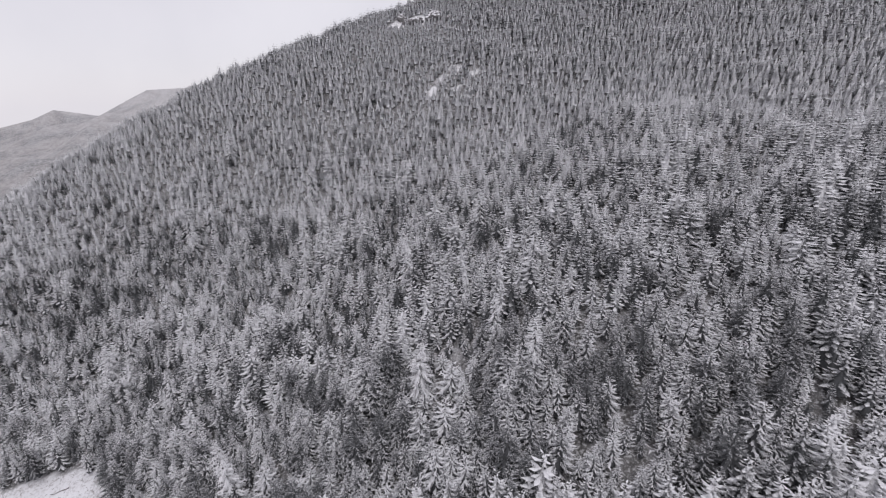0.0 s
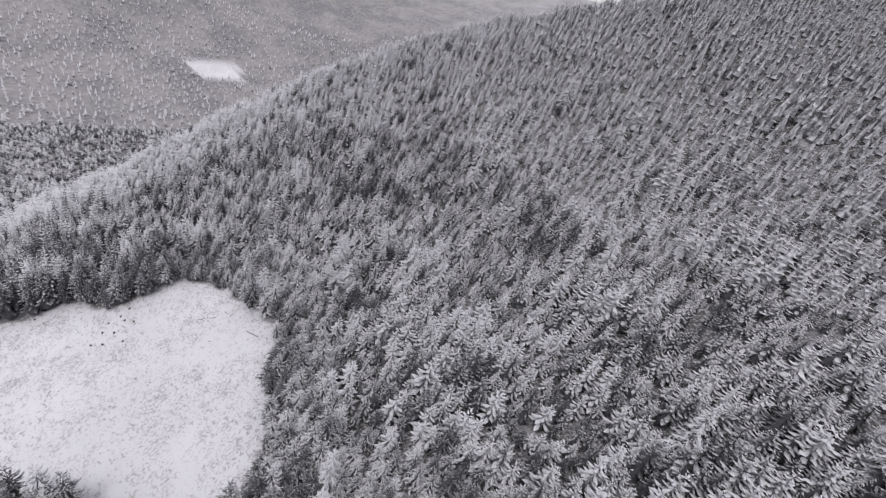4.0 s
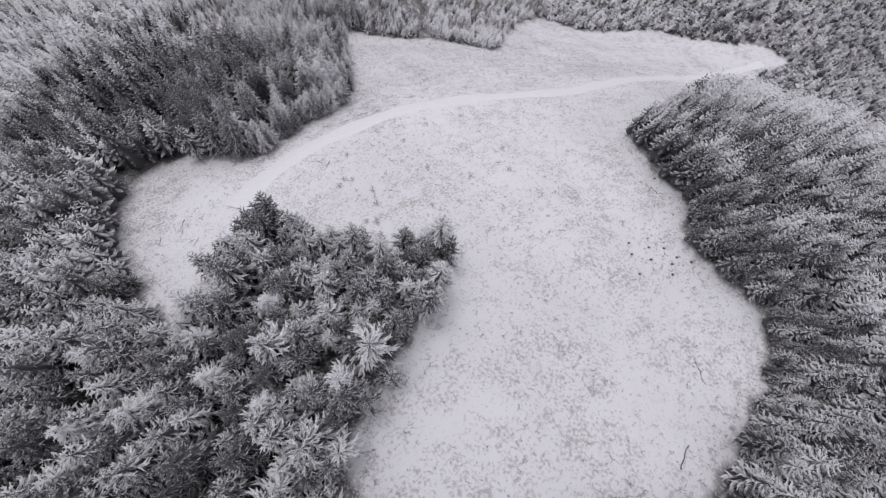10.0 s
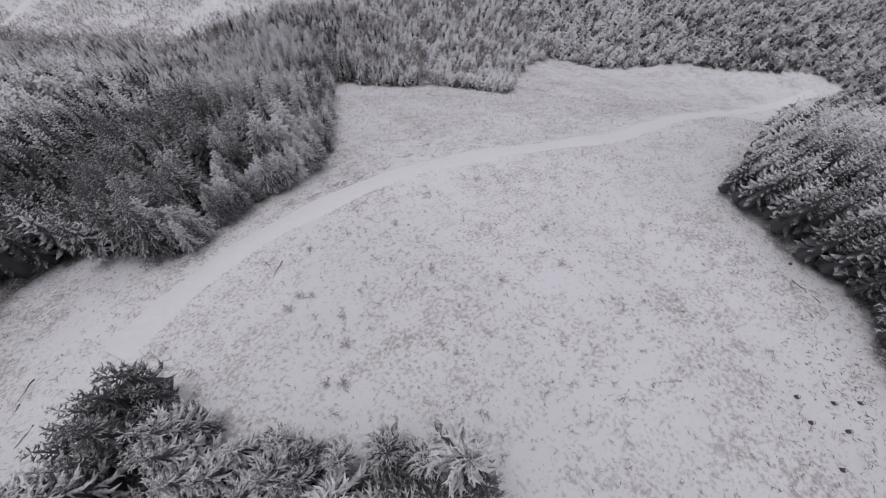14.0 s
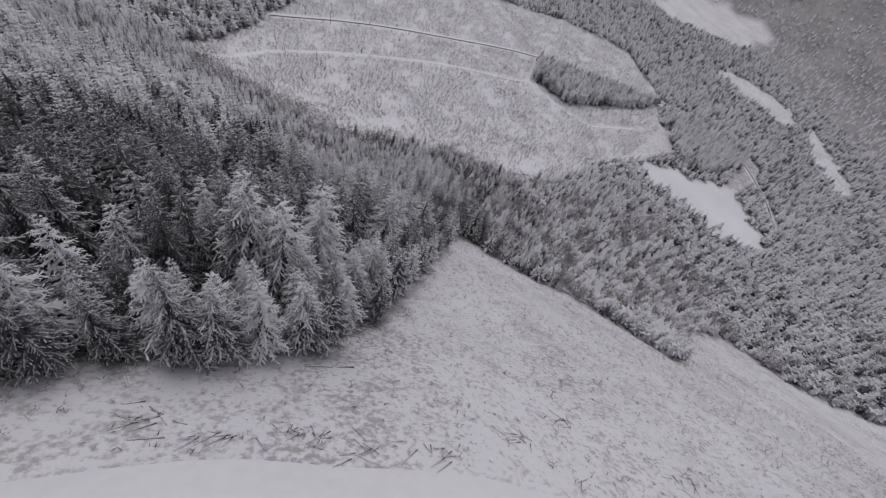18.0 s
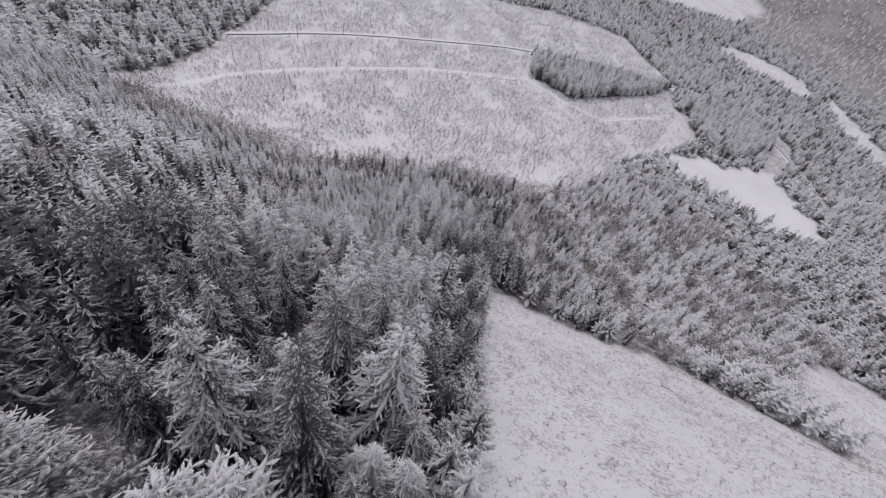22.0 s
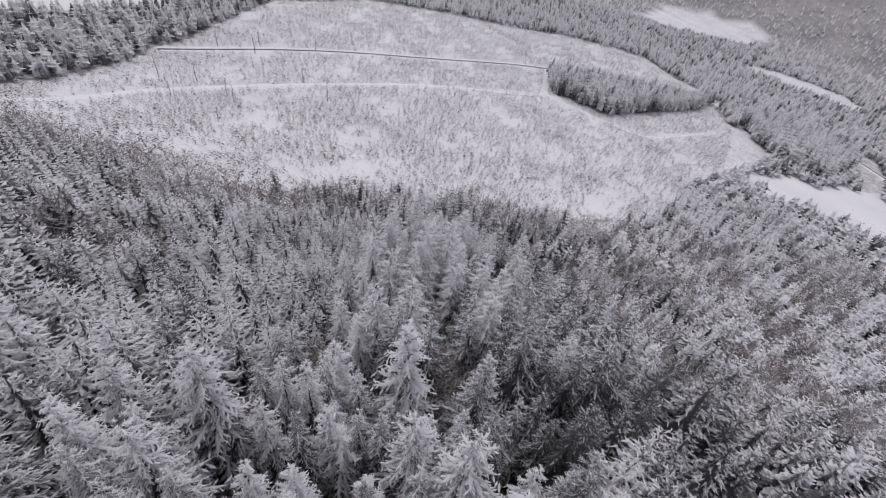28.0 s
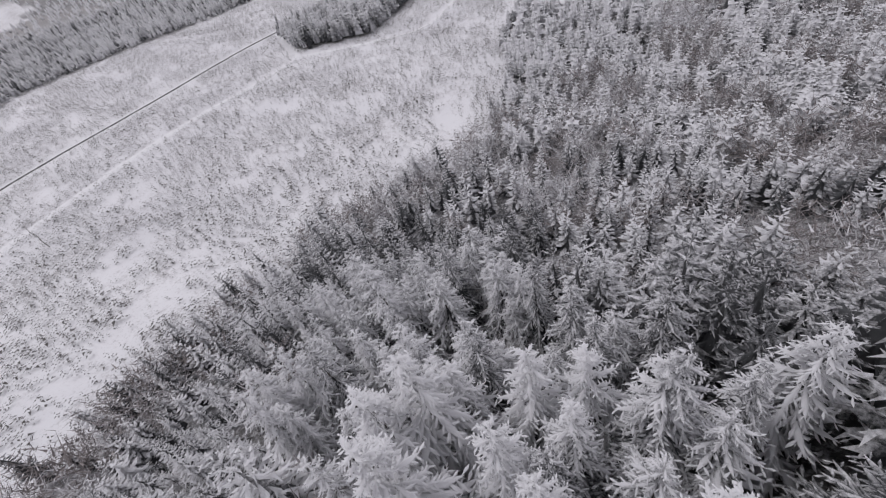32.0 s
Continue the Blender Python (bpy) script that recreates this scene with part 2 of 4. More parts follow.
def near_line(line, x, y):
    """How far points lie from a line of the plan."""
    best = np.full(np.shape(x), 1e9)
    for (x0, y0), (x1, y1) in zip(line, line[1:]):
        dx, dy = x1 - x0, y1 - y0
        u = np.clip(((x - x0) * dx + (y - y0) * dy) / (dx * dx + dy * dy), 0, 1)
        best = np.minimum(best, np.hypot(x - x0 - u * dx, y - y0 - u * dy))
    return best


def smooth_line(line, step):
    """A line of the plan as a rounded one, with even steps."""
    p = np.array(line, float)
    q = np.concatenate([[2 * p[0] - p[1]], p, [2 * p[-1] - p[-2]]])
    out = []
    for k in range(len(p) - 1):
        a, b_, c, d = q[k : k + 4]
        count = max(2, int(np.hypot(*(c - b_)) / step))
        for u in np.arange(count) / count:
            out.append(0.5 * (2 * b_ + (c - a) * u + (2 * a - 5 * b_ + 4 * c - d) * u * u + (3 * b_ - a - 3 * c + d) * u**3))
    return np.array(out + [p[-1]])


CLEARING = [(-210, -234), (-190, -186), (-160, -104), (-151, -93), (-139, -86), (-122, -79), (-108, -71), (-97, -63), (-83, -79), (-65, -90), (-50, -94),
            (-40, -86), (-38, -70), (-40, -40), (-47, -14), (-55, 6), (-61, 11), (-66, 3), (-74, -8), (-82, -18), (-89, -27),
            (-96, -12), (-104, -2), (-112, 4), (-123, 12), (-140, 19), (-131, 30), (-113, 43), (-100, 49), (-88, 55),
            (-84, 62), (-87, 72), (-95, 82), (-115, 91), (-130, 99), (-147, 108), (-162, 112), (-180, 108), (-198, 103),
            (-210, 97), (-221, 90), (-221, 56), (-240, 47), (-246, 20), (-258, 3), (-300, -5)]
CLEARING += [(-350, -13), (-430, -25), (-590, -28), (-628, -34), (-617, -54), (-575, -91), (-533, -143), (-466, -174),
             (-444, -222), (-402, -216), (-350, -180), (-326, -152), (-304, -142), (-298, -162), (-283, -184), (-262, -199), (-240, -206), (-222, -222)]
FIELD = [(30, -425), (-30, -380), (-61, -366), (-117, -352), (-180, -384), (-226, -395), (-285, -383), (-307, -387), (-365, -420),
         (-423, -471), (-470, -500), (-540, -580), (-600, -700), (-592, -870), (-478, -925), (-331, -908), (-177, -902), (-60, -790),
         (-24, -600), (-8, -540), (15, -470)]
MEADOW = [(-478, -497), (-468, -450), (-510, -425), (-543, -375), (-608, -378), (-625, -448), (-635, -486), (-563, -486)]
GRAVEL = [(-853, -970), (-924, -985), (-981, -930), (-1013, -886), (-962, -797), (-898, -753), (-905, -822), (-865, -879)]
GRAVEL_WEST = [(-1025, -820), (-1003, -744), (-988, -670), (-940, -590), (-880, -540), (-890, -614), (-920, -690)]
SNOWFIELD = [(-850, -1400), (-860, -1260), (-1080, -1230), (-1310, -1400), (-1400, -1560), (-1100, -1640)]
EASTFIELD = [(100, -590), (150, -560), (420, -700), (420, -1000), (55, -970), (25, -925), (12, -700), (40, -655)]
FAR_FIELDS = [[(-1740, 420), (-1760, 680), (-1670, 640), (-1645, 470)], [(-2186, 316), (-2231, 479), (-2092, 432), (-2110, 321)],
              [(-230, -1950), (-320, -1960), (-270, -1570), (-195, -1640)], [(-32, -1410), (-85, -1595), (-10, -1500)]]
PASTURE = [(-672, -552), (-725, -598), (-729, -572), (-667, -507), (-570, -437), (-612, -484)]
OPEN_LAND = [(-387, -568), (-473, -622), (-551, -640), (-570, -593), (-548, -531), (-477, -490), (-422, -470), (-392, -525)]
COPSE = [(-368, -690), (-352, -628), (-396, -584), (-545, -650), (-588, -684), (-470, -695)]
COPSE_WEST = [(-591, -636), (-631, -660), (-722, -607), (-679, -551), (-569, -494), (-543, -514), (-568, -594)]
ROAD = [(-15, -572), (-93, -617), (-193, -660), (-290, -692), (-375, -704), (-480, -702), (-590, -692), (-665, -662), (-700, -590), (-690, -500), (-660, -430)]
TRACK = [(0, -425), (-29, -487), (-77, -524), (-144, -554), (-240, -590), (-340, -615), (-372, -700)]
SPUR = [(-340, -615), (-381, -572), (-419, -545), (-500, -572)]
LOGGING = [(-80, -36), (-95, -47), (-118, -57), (-148, -62), (-178, -62), (-209, -58), (-236, -50), (-270, -43), (-336, -48), (-466, -50), (-590, -40)]
GLADES = [(-172, -291, 4, 6), (-14, 324, 6, 3), (-30, 298, 2, 7), (-26, 312, 1.8, 4), (-12, 302, 2, 4), (-4, 316, 2, 3), (-16, 282, 1.8, 6), (-74, 408, 12, 9), (-60, 414, 10, 13), (-40, 416, 8, 7), (-50, 404, 5, 6)]


def glade(x, y):
    hit = np.zeros(np.shape(x), bool)
    for gx, gy, a, b_ in GLADES:
        hit |= ((x - gx) / a) ** 2 + ((y - gy) / b_) ** 2 < 1
    return hit


def wooded(x, y):
    """Where forest grows."""
    u, w = x + 8 * waves(x, y, 42, 81) + 3 * waves(x, y, 17, 83), y + 8 * waves(x, y, 47, 85) + 3 * waves(x, y, 15, 87)
    bare = inside(CLEARING, x, y) | (inside(FIELD, x, y) & ~inside(COPSE, x, y)) | inside(MEADOW, u, w) | inside(GRAVEL, u, w) | inside(GRAVEL_WEST, u, w)
    bare |= inside(SNOWFIELD, u, w) | inside(EASTFIELD, u, w) | glade(x, y)
    for far_field in FAR_FIELDS:
        bare |= inside(far_field, x + 30 * waves(x, y, 190, 82), y + 30 * waves(x, y, 170, 84))
    bare |= inside(OPEN_LAND, x, y) | inside(PASTURE, x, y)
    bare |= near_line(ROAD, x, y) < 7
    bare |= near_line(SPUR, x, y) < 5
    return ~bare


def mesh_of(name, v, f, mats, tint=None, slot=None):
    me = bpy.data.meshes.new(name)
    me.vertices.add(len(v))
    me.vertices.foreach_set("co", np.asarray(v, np.float32).ravel())
    f = np.asarray(f, np.int32)
    me.loops.add(f.size)
    me.loops.foreach_set("vertex_index", f.ravel())
    me.polygons.add(len(f))
    me.polygons.foreach_set("loop_start", np.arange(0, f.size, f.shape[1], dtype=np.int32))
    if slot is not None:
        me.polygons.foreach_set("material_index", np.asarray(slot, np.int32))
    for m in mats:
        me.materials.append(m)
    if tint is not None:
        me.attributes.new("tint", "FLOAT", "POINT").data.foreach_set("value", np.asarray(tint, np.float32))
    me.update(calc_edges=True)
    return me


def spaced(a, b_, fine, lo, hi, grow):
    """Coordinates with even steps from a to b_, and growing ones out to lo and hi."""
    mid = list(np.arange(a, b_ + 0.1, fine))
    step = fine
    while mid[-1] < hi:
        step *= grow
        mid.append(mid[-1] + step)
    step = fine
    while mid[0] > lo:
        step *= grow
        mid.insert(0, mid[0] - step)
    return np.array(mid)


xs, ys = spaced(-640, 160, 5.4, -4200, 3800, 1.07), spaced(-460, 330, 5.4, -4200, 3800, 1.06)
X, Y = np.meshgrid(xs, ys)
Z = land(X, Y)
nx, ny = len(xs), len(ys)
idx = np.arange(nx * ny).reshape(ny, nx)
quads = np.stack([idx[:-1, :-1], idx[:-1, 1:], idx[1:, 1:], idx[1:, :-1]], -1).reshape(-1, 4)
me = mesh_of("ground", np.stack([X, Y, Z], -1).reshape(-1, 3), quads, [GROUND])
near_woods = (np.abs(X + 250) < 900) & (Y > -1450) & (Y < 700)
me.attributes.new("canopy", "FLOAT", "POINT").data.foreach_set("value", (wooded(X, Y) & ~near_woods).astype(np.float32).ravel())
me.attributes.new("wood", "FLOAT", "POINT").data.foreach_set("value", (wooded(X, Y) * np.where(((Y < -330) | (X < -235)) & (Y < 60), 0.8, 1.0)).astype(np.float32).ravel())
ruffle = np.where(inside(MEADOW, X, Y) | inside(EASTFIELD, X, Y), 0.15, np.where(inside(PASTURE, X, Y), 1.15, np.where(inside(FIELD, X, Y), 0.66 + 0.14 * waves(X, Y, 70, 71), 0.78 + 0.10 * waves(X, Y, 45, 73) + 0.08 * (Y < -60))))
me.attributes.new("rough", "FLOAT", "POINT").data.foreach_set("value", ruffle.astype(np.float32).ravel())
me.polygons.foreach_set("use_smooth", np.ones(len(quads), bool))
ground = tagged(new("ground", me), "snow-covered mountainside running down to a flat valley", "ground", kind="structure")


def ribbon(name, line, width, lift, mat, label, category):
    """A band laid over the ground along a line of the plan."""
    p = smooth_line(line, 4.0)
    d = np.gradient(p, axis=0)
    nrm = np.stack([-d[:, 1], d[:, 0]], -1) / (np.hypot(*d.T)[:, None] + 1e-9)
    wob = 1 + 0.18 * np.sin(np.arange(len(p)) * 0.7) * np.cos(np.arange(len(p)) * 0.23)
    rows = []
    for s in (-0.5, -0.25, 0.0, 0.25, 0.5):
        q = p + nrm * (s * width * wob)[:, None]
        rows.append(np.column_stack([q, land(q[:, 0], q[:, 1]) + lift * (1 - (2 * s) ** 4) - 0.25 * (abs(s) == 0.5)]))
    v = np.concatenate(rows)
    k, c = len(p), []
    for a in range(4):
        i = np.arange(k - 1) + a * k
        c.append(np.stack([i, i + 1, i + k + 1, i + k], -1))
    me = mesh_of(name, v, np.concatenate(c)[:, ::-1], [mat])
    me.polygons.foreach_set("use_smooth", np.ones(len(me.polygons), bool))
    return tagged(new(name, me), label, category, kind="structure")


ribbon("logging_track", LOGGING, 11.0, 0.45, PACKED, "smooth snow-covered logging track crossing the clearing", "track")
ribbon("valley_track", TRACK, 7.5, 0.5, PACKED, "snow-covered gravel track through the young plantation", "track")
ribbon("spur_track", SPUR, 4.5, 0.5, PACKED, "short snow-covered spur track past the copse", "track")
ribbon("road_verge", ROAD, 11.0, 0.5, PACKED, "snow-covered verge of the valley road", "road")
ribbon("road", [(x, y + 2.0) for x, y in ROAD], 3.6, 0.75, ASPHALT, "narrow wet asphalt valley road between snowy verges", "road")

# ---- trees ----


def conifer(seed, boughs, fingers=0, slim=0.17, style="rope", droop=0.78, blunt=0.75, core=0.45, depth=1.0):
    """A conifer one metre high: drooping boughs set in a spiral, each a snow-laden rope with short hanging fingers,
    round a dark core.
    Returns points, triangles and each point's snow offset, darkened inwards as painted shade."""
    r = np.random.default_rng(seed)
    v, f, coat = [], [], []

    def across(d, wid):
        side = np.cross(d, (0, 0, 1.0))
        return side * wid / (np.linalg.norm(side) + 1e-9)

    def rope(a, t, wid, arch):
        d, k = t - a, len(v)
        side = across(d, wid)
        m = a + 0.62 * d + np.array((0, 0, arch))
        low = m - np.array((0, 0, 0.9 * wid + 0.4 * arch))
        v.extend([a, low + side, m, low - side, t])
        coat.extend([inner_shade, inner_shade * 0.6, 0.1, inner_shade * 0.6, 0.2])
        f.extend([(k, k + 1, k + 2), (k, k + 2, k + 3), (k + 1, k + 4, k + 2), (k + 2, k + 4, k + 3)])

    def leaf(a, t, wid, fold):
        d, k = t - a, len(v)
        side = across(d, wid)
        m = a + 0.6 * d - np.array((0, 0, fold))
        v.extend([a, m + side, t, m - side])
        coat.extend([inner_shade * (1 - e), -0.1, 0.22, -0.1])
        f.extend([(k, k + 1, k + 2), (k, k + 2, k + 3)])

    def sliver(a, t, wid):
        d, k = t - a, len(v)
        side = across(d, wid)
        m = a + 0.25 * d
        v.extend([m + side, t, m - side])
        coat.extend([inner_shade * (1 - e), 0.25, inner_shade * (1 - e)])
        f.append((k, k + 1, k + 2))

    lean = r.uniform(0, 6.283)
    for i in range(boughs):
        u = ((i + 0.5) / boughs) ** 0.95
        z = 0.14 + 0.85 * u
        a = 2.39996 * i + r.normal(0, 0.3)
        reach = slim * (1 - u) ** blunt * (0.75 + 0.25 * min(1, u * 6)) + 0.016
        L = reach * r.uniform(0.58, 1.28) * (1 + 0.14 * math.cos(a - lean))
        dirn = np.array((math.cos(a), math.sin(a), 0))
        base = np.array((0, 0, z + r.normal(0, 0.006)))
        inner_shade, e = -0.62 + 0.45 * u, 0.0
        sink = droop * r.uniform(0.6, 1.5) * (1.05 - 1.1 * u)
        tip = base + dirn * L + np.array((0, 0, -sink * L))
        if style == "rope":
            rope(base, tip, 0.06 * L + 0.003, 0.07 * L)
        else:
            sliver(base, tip, 0.21 * L + 0.003)
        for s in range(fingers):
            e = 0.22 + 0.74 * (s + r.uniform(0.1, 0.9)) / fingers
            p = base + (tip - base) * e + np.array((0, 0, 0.05 * L * math.sin(3.1 * e)))
            b2 = a + (1 if s % 2 else -1) * r.uniform(0.5, 1.15)
            fl = (L * (0.29 - 0.10 * e) + 0.005) * r.uniform(0.7, 1.25)
            q = p + np.array((math.cos(b2), math.sin(b2), -droop * r.uniform(0.4, 1.6))) * fl
            if style == "rope":
                leaf(p, q, fl * r.uniform(0.095, 0.13) + 0.0006, 0.1 * fl)
            else:
                sliver(p, q, 0.24 * fl)
    # A dark cone whose colour stands in for the crown's shaded inside.
    if core:
        k = len(v)
        s = 7 if boughs > 90 else 5 if boughs > 20 else 3
        for j in range(s):
            a = 6.283 * j / s
            v.append(np.array((core * slim * math.cos(a), core * slim * math.sin(a), 0.10)))
        v.append(np.array((0, 0, 0.68)))
        f.extend([(k + j, k + (j + 1) % s, k + s) for j in range(s)])
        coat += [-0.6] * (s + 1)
    return np.array(v), np.array(f), np.array(coat) * depth


def whorled(seed, whorls, per, slim, fingers=0, droop=0.34, blunt=0.7, width=0.2, depth=1.0, folded=True, core=0.42, shade=-0.7):
    """A conifer one metre high seen from afar: whorls of spreading, snow-topped boughs with dark gaps between them.
    Returns points, triangles and each point's snow offset, with inner shade painted in."""
    r = np.random.default_rng(seed)
    v, f, coat = [], [], []
    for w in range(whorls):
        u = (w + r.uniform(0.25, 0.75)) / whorls
        z, turn = 0.26 + 0.72 * u, r.uniform(0, 6.283)
        count = per if u < 0.75 else max(3, per - 2)
        inner_shade = -0.75 + 0.5 * u
        for i in range(count):
            a = turn + 6.283 * (i + r.normal(0, 0.14)) / count
            L = (slim * (1 - u) ** blunt + 0.018) * r.uniform(0.7, 1.25)
            out = np.array((math.cos(a), math.sin(a), 0))
            side = np.array((-math.sin(a), math.cos(a), 0)) * width * L
            base = np.array((0, 0, z + r.normal(0, 0.008)))
            tip = base + out * L + np.array((0, 0, L * (0.32 * u - droop * r.uniform(0.6, 1.4) * (1.15 - u))))
            m = base + (tip - base) * 0.6
            k = len(v)
            if folded:
                low = np.array((0, 0, 0.16 * L))
                v.extend([base, m + side - low, tip, m - side - low])
                coat.extend([inner_shade, -0.12, 0.22, -0.12])
                f.extend([(k, k + 1, k + 2), (k, k + 2, k + 3)])
            else:
                m = base + (tip - base) * 0.3
                v.extend([m + side, tip, m - side])
                coat.extend([inner_shade, 0.3, inner_shade])
                f.append((k, k + 1, k + 2))
            for s in range(fingers):
                e = 0.35 + 0.55 * (s + r.uniform(0.1, 0.9)) / fingers
                b2 = a + (1 if s % 2 else -1) * r.uniform(0.5, 1.0)
                p = base + (tip - base) * e + np.array((0, 0, 0.004))
                fl = L * r.uniform(0.28, 0.42)
                q = p + np.array((math.cos(b2), math.sin(b2), -r.uniform(0.2, 0.7))) * fl
                cross = np.array((-math.sin(b2), math.cos(b2), 0)) * 0.17 * fl
                k = len(v)
                v.extend([p + cross, q, p - cross])
                coat.extend([0.0, 0.24, 0.0])
                f.append((k, k + 1, k + 2))
    # Dark core, painted shade for the inside of the crown.
    k, s = len(v), 5 if whorls > 7 else 3
    v.extend(np.array((core * slim * math.cos(6.283 * j / s), core * slim * math.sin(6.283 * j / s), 0.1)) for j in range(s))
    v.append(np.array((0, 0, 0.8)))
    f.extend([(k + j, k + (j + 1) % s, k + s) for j in range(s)])
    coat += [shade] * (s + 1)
    return np.array(v), np.array(f), np.array(coat) * depth


def trunk_mesh(r0=0.011, r1=0.003, top=0.72, sides=6):
    v = [np.array((r * math.cos(6.283 * j / sides), r * math.sin(6.283 * j / sides), z)) for z, r in ((-0.06, r0 * 1.5), (0.04, r0), (top, r1)) for j in range(sides)]
    f = []
    for row in range(2):
        for j in range(sides):
            a, b_ = row * sides + j, row * sides + (j + 1) % sides
            f += [(a, b_, b_ + sides), (a, b_ + sides, a + sides)]
    return np.array(v), np.array(f)


def bare_tree(seed, twig_count=90, thick=1.0, limbs=9):
    """A leafless broad-leaved tree one metre high: forked limbs and a haze of short rimed twigs."""
    r = np.random.default_rng(seed)
    v, f = [], []

    def stick(p, q, wide):
        s = np.cross(q - p, r.normal(size=3))
        s *= wide / (np.linalg.norm(s) + 1e-9)
        k = len(v)
        v.extend([p - s, p + s, q])
        f.append((k, k + 1, k + 2))

    per = max(1, (twig_count - limbs) // limbs)
    for j in range(limbs):
        a, h = 2.4 * j + r.normal(0, 0.4), 0.12 + 0.55 * (j + r.uniform(0, 1)) / limbs
        p = np.array((0, 0, h))
        out = np.array((math.cos(a), math.sin(a), 0)) * r.uniform(0.16, 0.34) * (1.15 - 0.6 * h)
        q = p + out + np.array((0, 0, r.uniform(0.16, 0.34)))
        stick(p, q, 0.009 * thick)
        for _ in range(per):
            e = r.uniform(0.25, 1.0)
            c = p + (q - p) * e + r.normal(0, 0.03, 3)
            d = r.normal(0, 1, 3) + out * 3 + np.array((0, 0, 0.9))
            d *= r.uniform(0.06, 0.15) / (np.linalg.norm(d) + 1e-9)
            stick(c, c + d, thick * r.uniform(0.0045, 0.011))
    return np.array(v), np.array(f), np.zeros(len(v))


def scatter(box, step, keep, jitter=0.42):
    """Points of the plan on a shaken grid."""
    x0, y0, x1, y1 = box
    gx, gy = np.meshgrid(np.arange(x0, x1, step), np.arange(y0, y1, step * 0.88))
    gx[1::2] += step / 2
    gx = gx + rng.uniform(-jitter, jitter, gx.shape) * step
    gy = gy + rng.uniform(-jitter, jitter, gy.shape) * step
    p = np.stack([gx.ravel(), gy.ravel()], -1)
    return p[keep(p[:, 0], p[:, 1])]


def snow_haze(x, y):
    """Snow on the crowns, varied in set spots; its rise with height also paints haze."""
    out = 0.31 + 0.10 * waves(x, y, 55, 61) + 0.08 + 0.75 * np.clip((land(x, y) + 65) / 140, 0, 1) + 0.12 * np.clip(-(y + 205) / 30, 0, 1) + 0.14 * np.clip((-225 - x) / 30, 0, 1) * np.clip((-130 - y) / 30, 0, 1)
    for sx, sy, sr, drop in ((-122, -138, 58, 0.26), (-140, -198, 60, -0.08), (-148, -108, 28, -0.3), (-136, -120, 24, 0.12), (-196, -250, 30, 0.2), (-22, 35, 46, 0.2), (-62, 22, 36, 0.0), (-20, -30, 40, 0.15), (-240, 45, 60, 0.22), (-95, 25, 55, 0.12), (-90, 85, 40, 0.15), (-200, -246, 32, 0.3), (-132, -172, 28, -0.12), (-183, -284, 26, -0.35), (-330, -270, 150, 0.25), (-92, -125, 50, 0.35), (-60, -150, 80, 0.62)):
        out = out - drop * np.exp(-((x - sx) ** 2 + (y - sy) ** 2) / (2 * (0.6 * sr) ** 2))
    return out


def plant(name, spots, heights, shapes, mat, label, category, fat=1.0, extra=0.0):
    """Many trees joined into one stand."""
    vs, fs, ts, base = [], [], [], 0
    pick = rng.integers(0, len(shapes), len(spots))
    z = land(spots[:, 0], spots[:, 1])
    for s, (v, f, coat) in enumerate(shapes):
        k = np.where(pick == s)[0]
        if not len(k):
            continue
        a = rng.uniform(0, 6.283, len(k))
        h = heights[k]
        w = h * (np.zeros(len(spots)) + fat)[k] * rng.uniform(0.82, 1.2, len(k))
        lx, ly = rng.normal(0, 0.02, len(k)), rng.normal(0, 0.02, len(k))
        x = (v[:, 0] * np.cos(a)[:, None] - v[:, 1] * np.sin(a)[:, None]) * w[:, None]
        y = (v[:, 0] * np.sin(a)[:, None] + v[:, 1] * np.cos(a)[:, None]) * w[:, None]
        zz = v[:, 2] * h[:, None]
        p = np.stack([x + spots[k, 0:1] + zz * lx[:, None], y + spots[k, 1:2] + zz * ly[:, None], zz + z[k][:, None]], -1)
        vs.append(p.reshape(-1, 3))
        fs.append((f[None] + (base + len(v) * np.arange(len(k)))[:, None, None]).reshape(-1, 3))
        load = np.clip(snow_haze(spots[k, 0], spots[k, 1]) + extra + rng.normal(0, 0.26, len(k)), -0.1, 1.2)
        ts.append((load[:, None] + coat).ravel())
        base += len(v) * len(k)
    me = mesh_of(name, np.concatenate(vs), np.concatenate(fs), [mat], np.concatenate(ts))
    return tagged(new(name, me), label, category, kind="stuff")


SNOWLOAD = (0.05, 0.25, 0.4, 0.55, 0.7, 1.0)
# depth: strength of the painted crown shade, weaker far off in place of mist
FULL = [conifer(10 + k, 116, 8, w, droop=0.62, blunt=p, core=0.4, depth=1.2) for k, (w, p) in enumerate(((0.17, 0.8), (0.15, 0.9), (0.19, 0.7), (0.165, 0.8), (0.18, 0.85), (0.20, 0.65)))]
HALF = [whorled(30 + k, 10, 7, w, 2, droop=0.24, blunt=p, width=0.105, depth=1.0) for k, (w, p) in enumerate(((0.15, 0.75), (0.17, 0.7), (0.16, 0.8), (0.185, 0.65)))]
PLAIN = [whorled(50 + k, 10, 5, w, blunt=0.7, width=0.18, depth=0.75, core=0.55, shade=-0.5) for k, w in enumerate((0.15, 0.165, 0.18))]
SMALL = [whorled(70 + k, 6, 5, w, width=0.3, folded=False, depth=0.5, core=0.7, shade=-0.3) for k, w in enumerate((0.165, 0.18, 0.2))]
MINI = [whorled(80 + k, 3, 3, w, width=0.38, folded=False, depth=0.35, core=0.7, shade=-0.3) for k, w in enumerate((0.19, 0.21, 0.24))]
CONE = [conifer(85 + k, 6, 0, w, "sliver", depth=0.25) for k, w in enumerate((0.22, 0.26))]
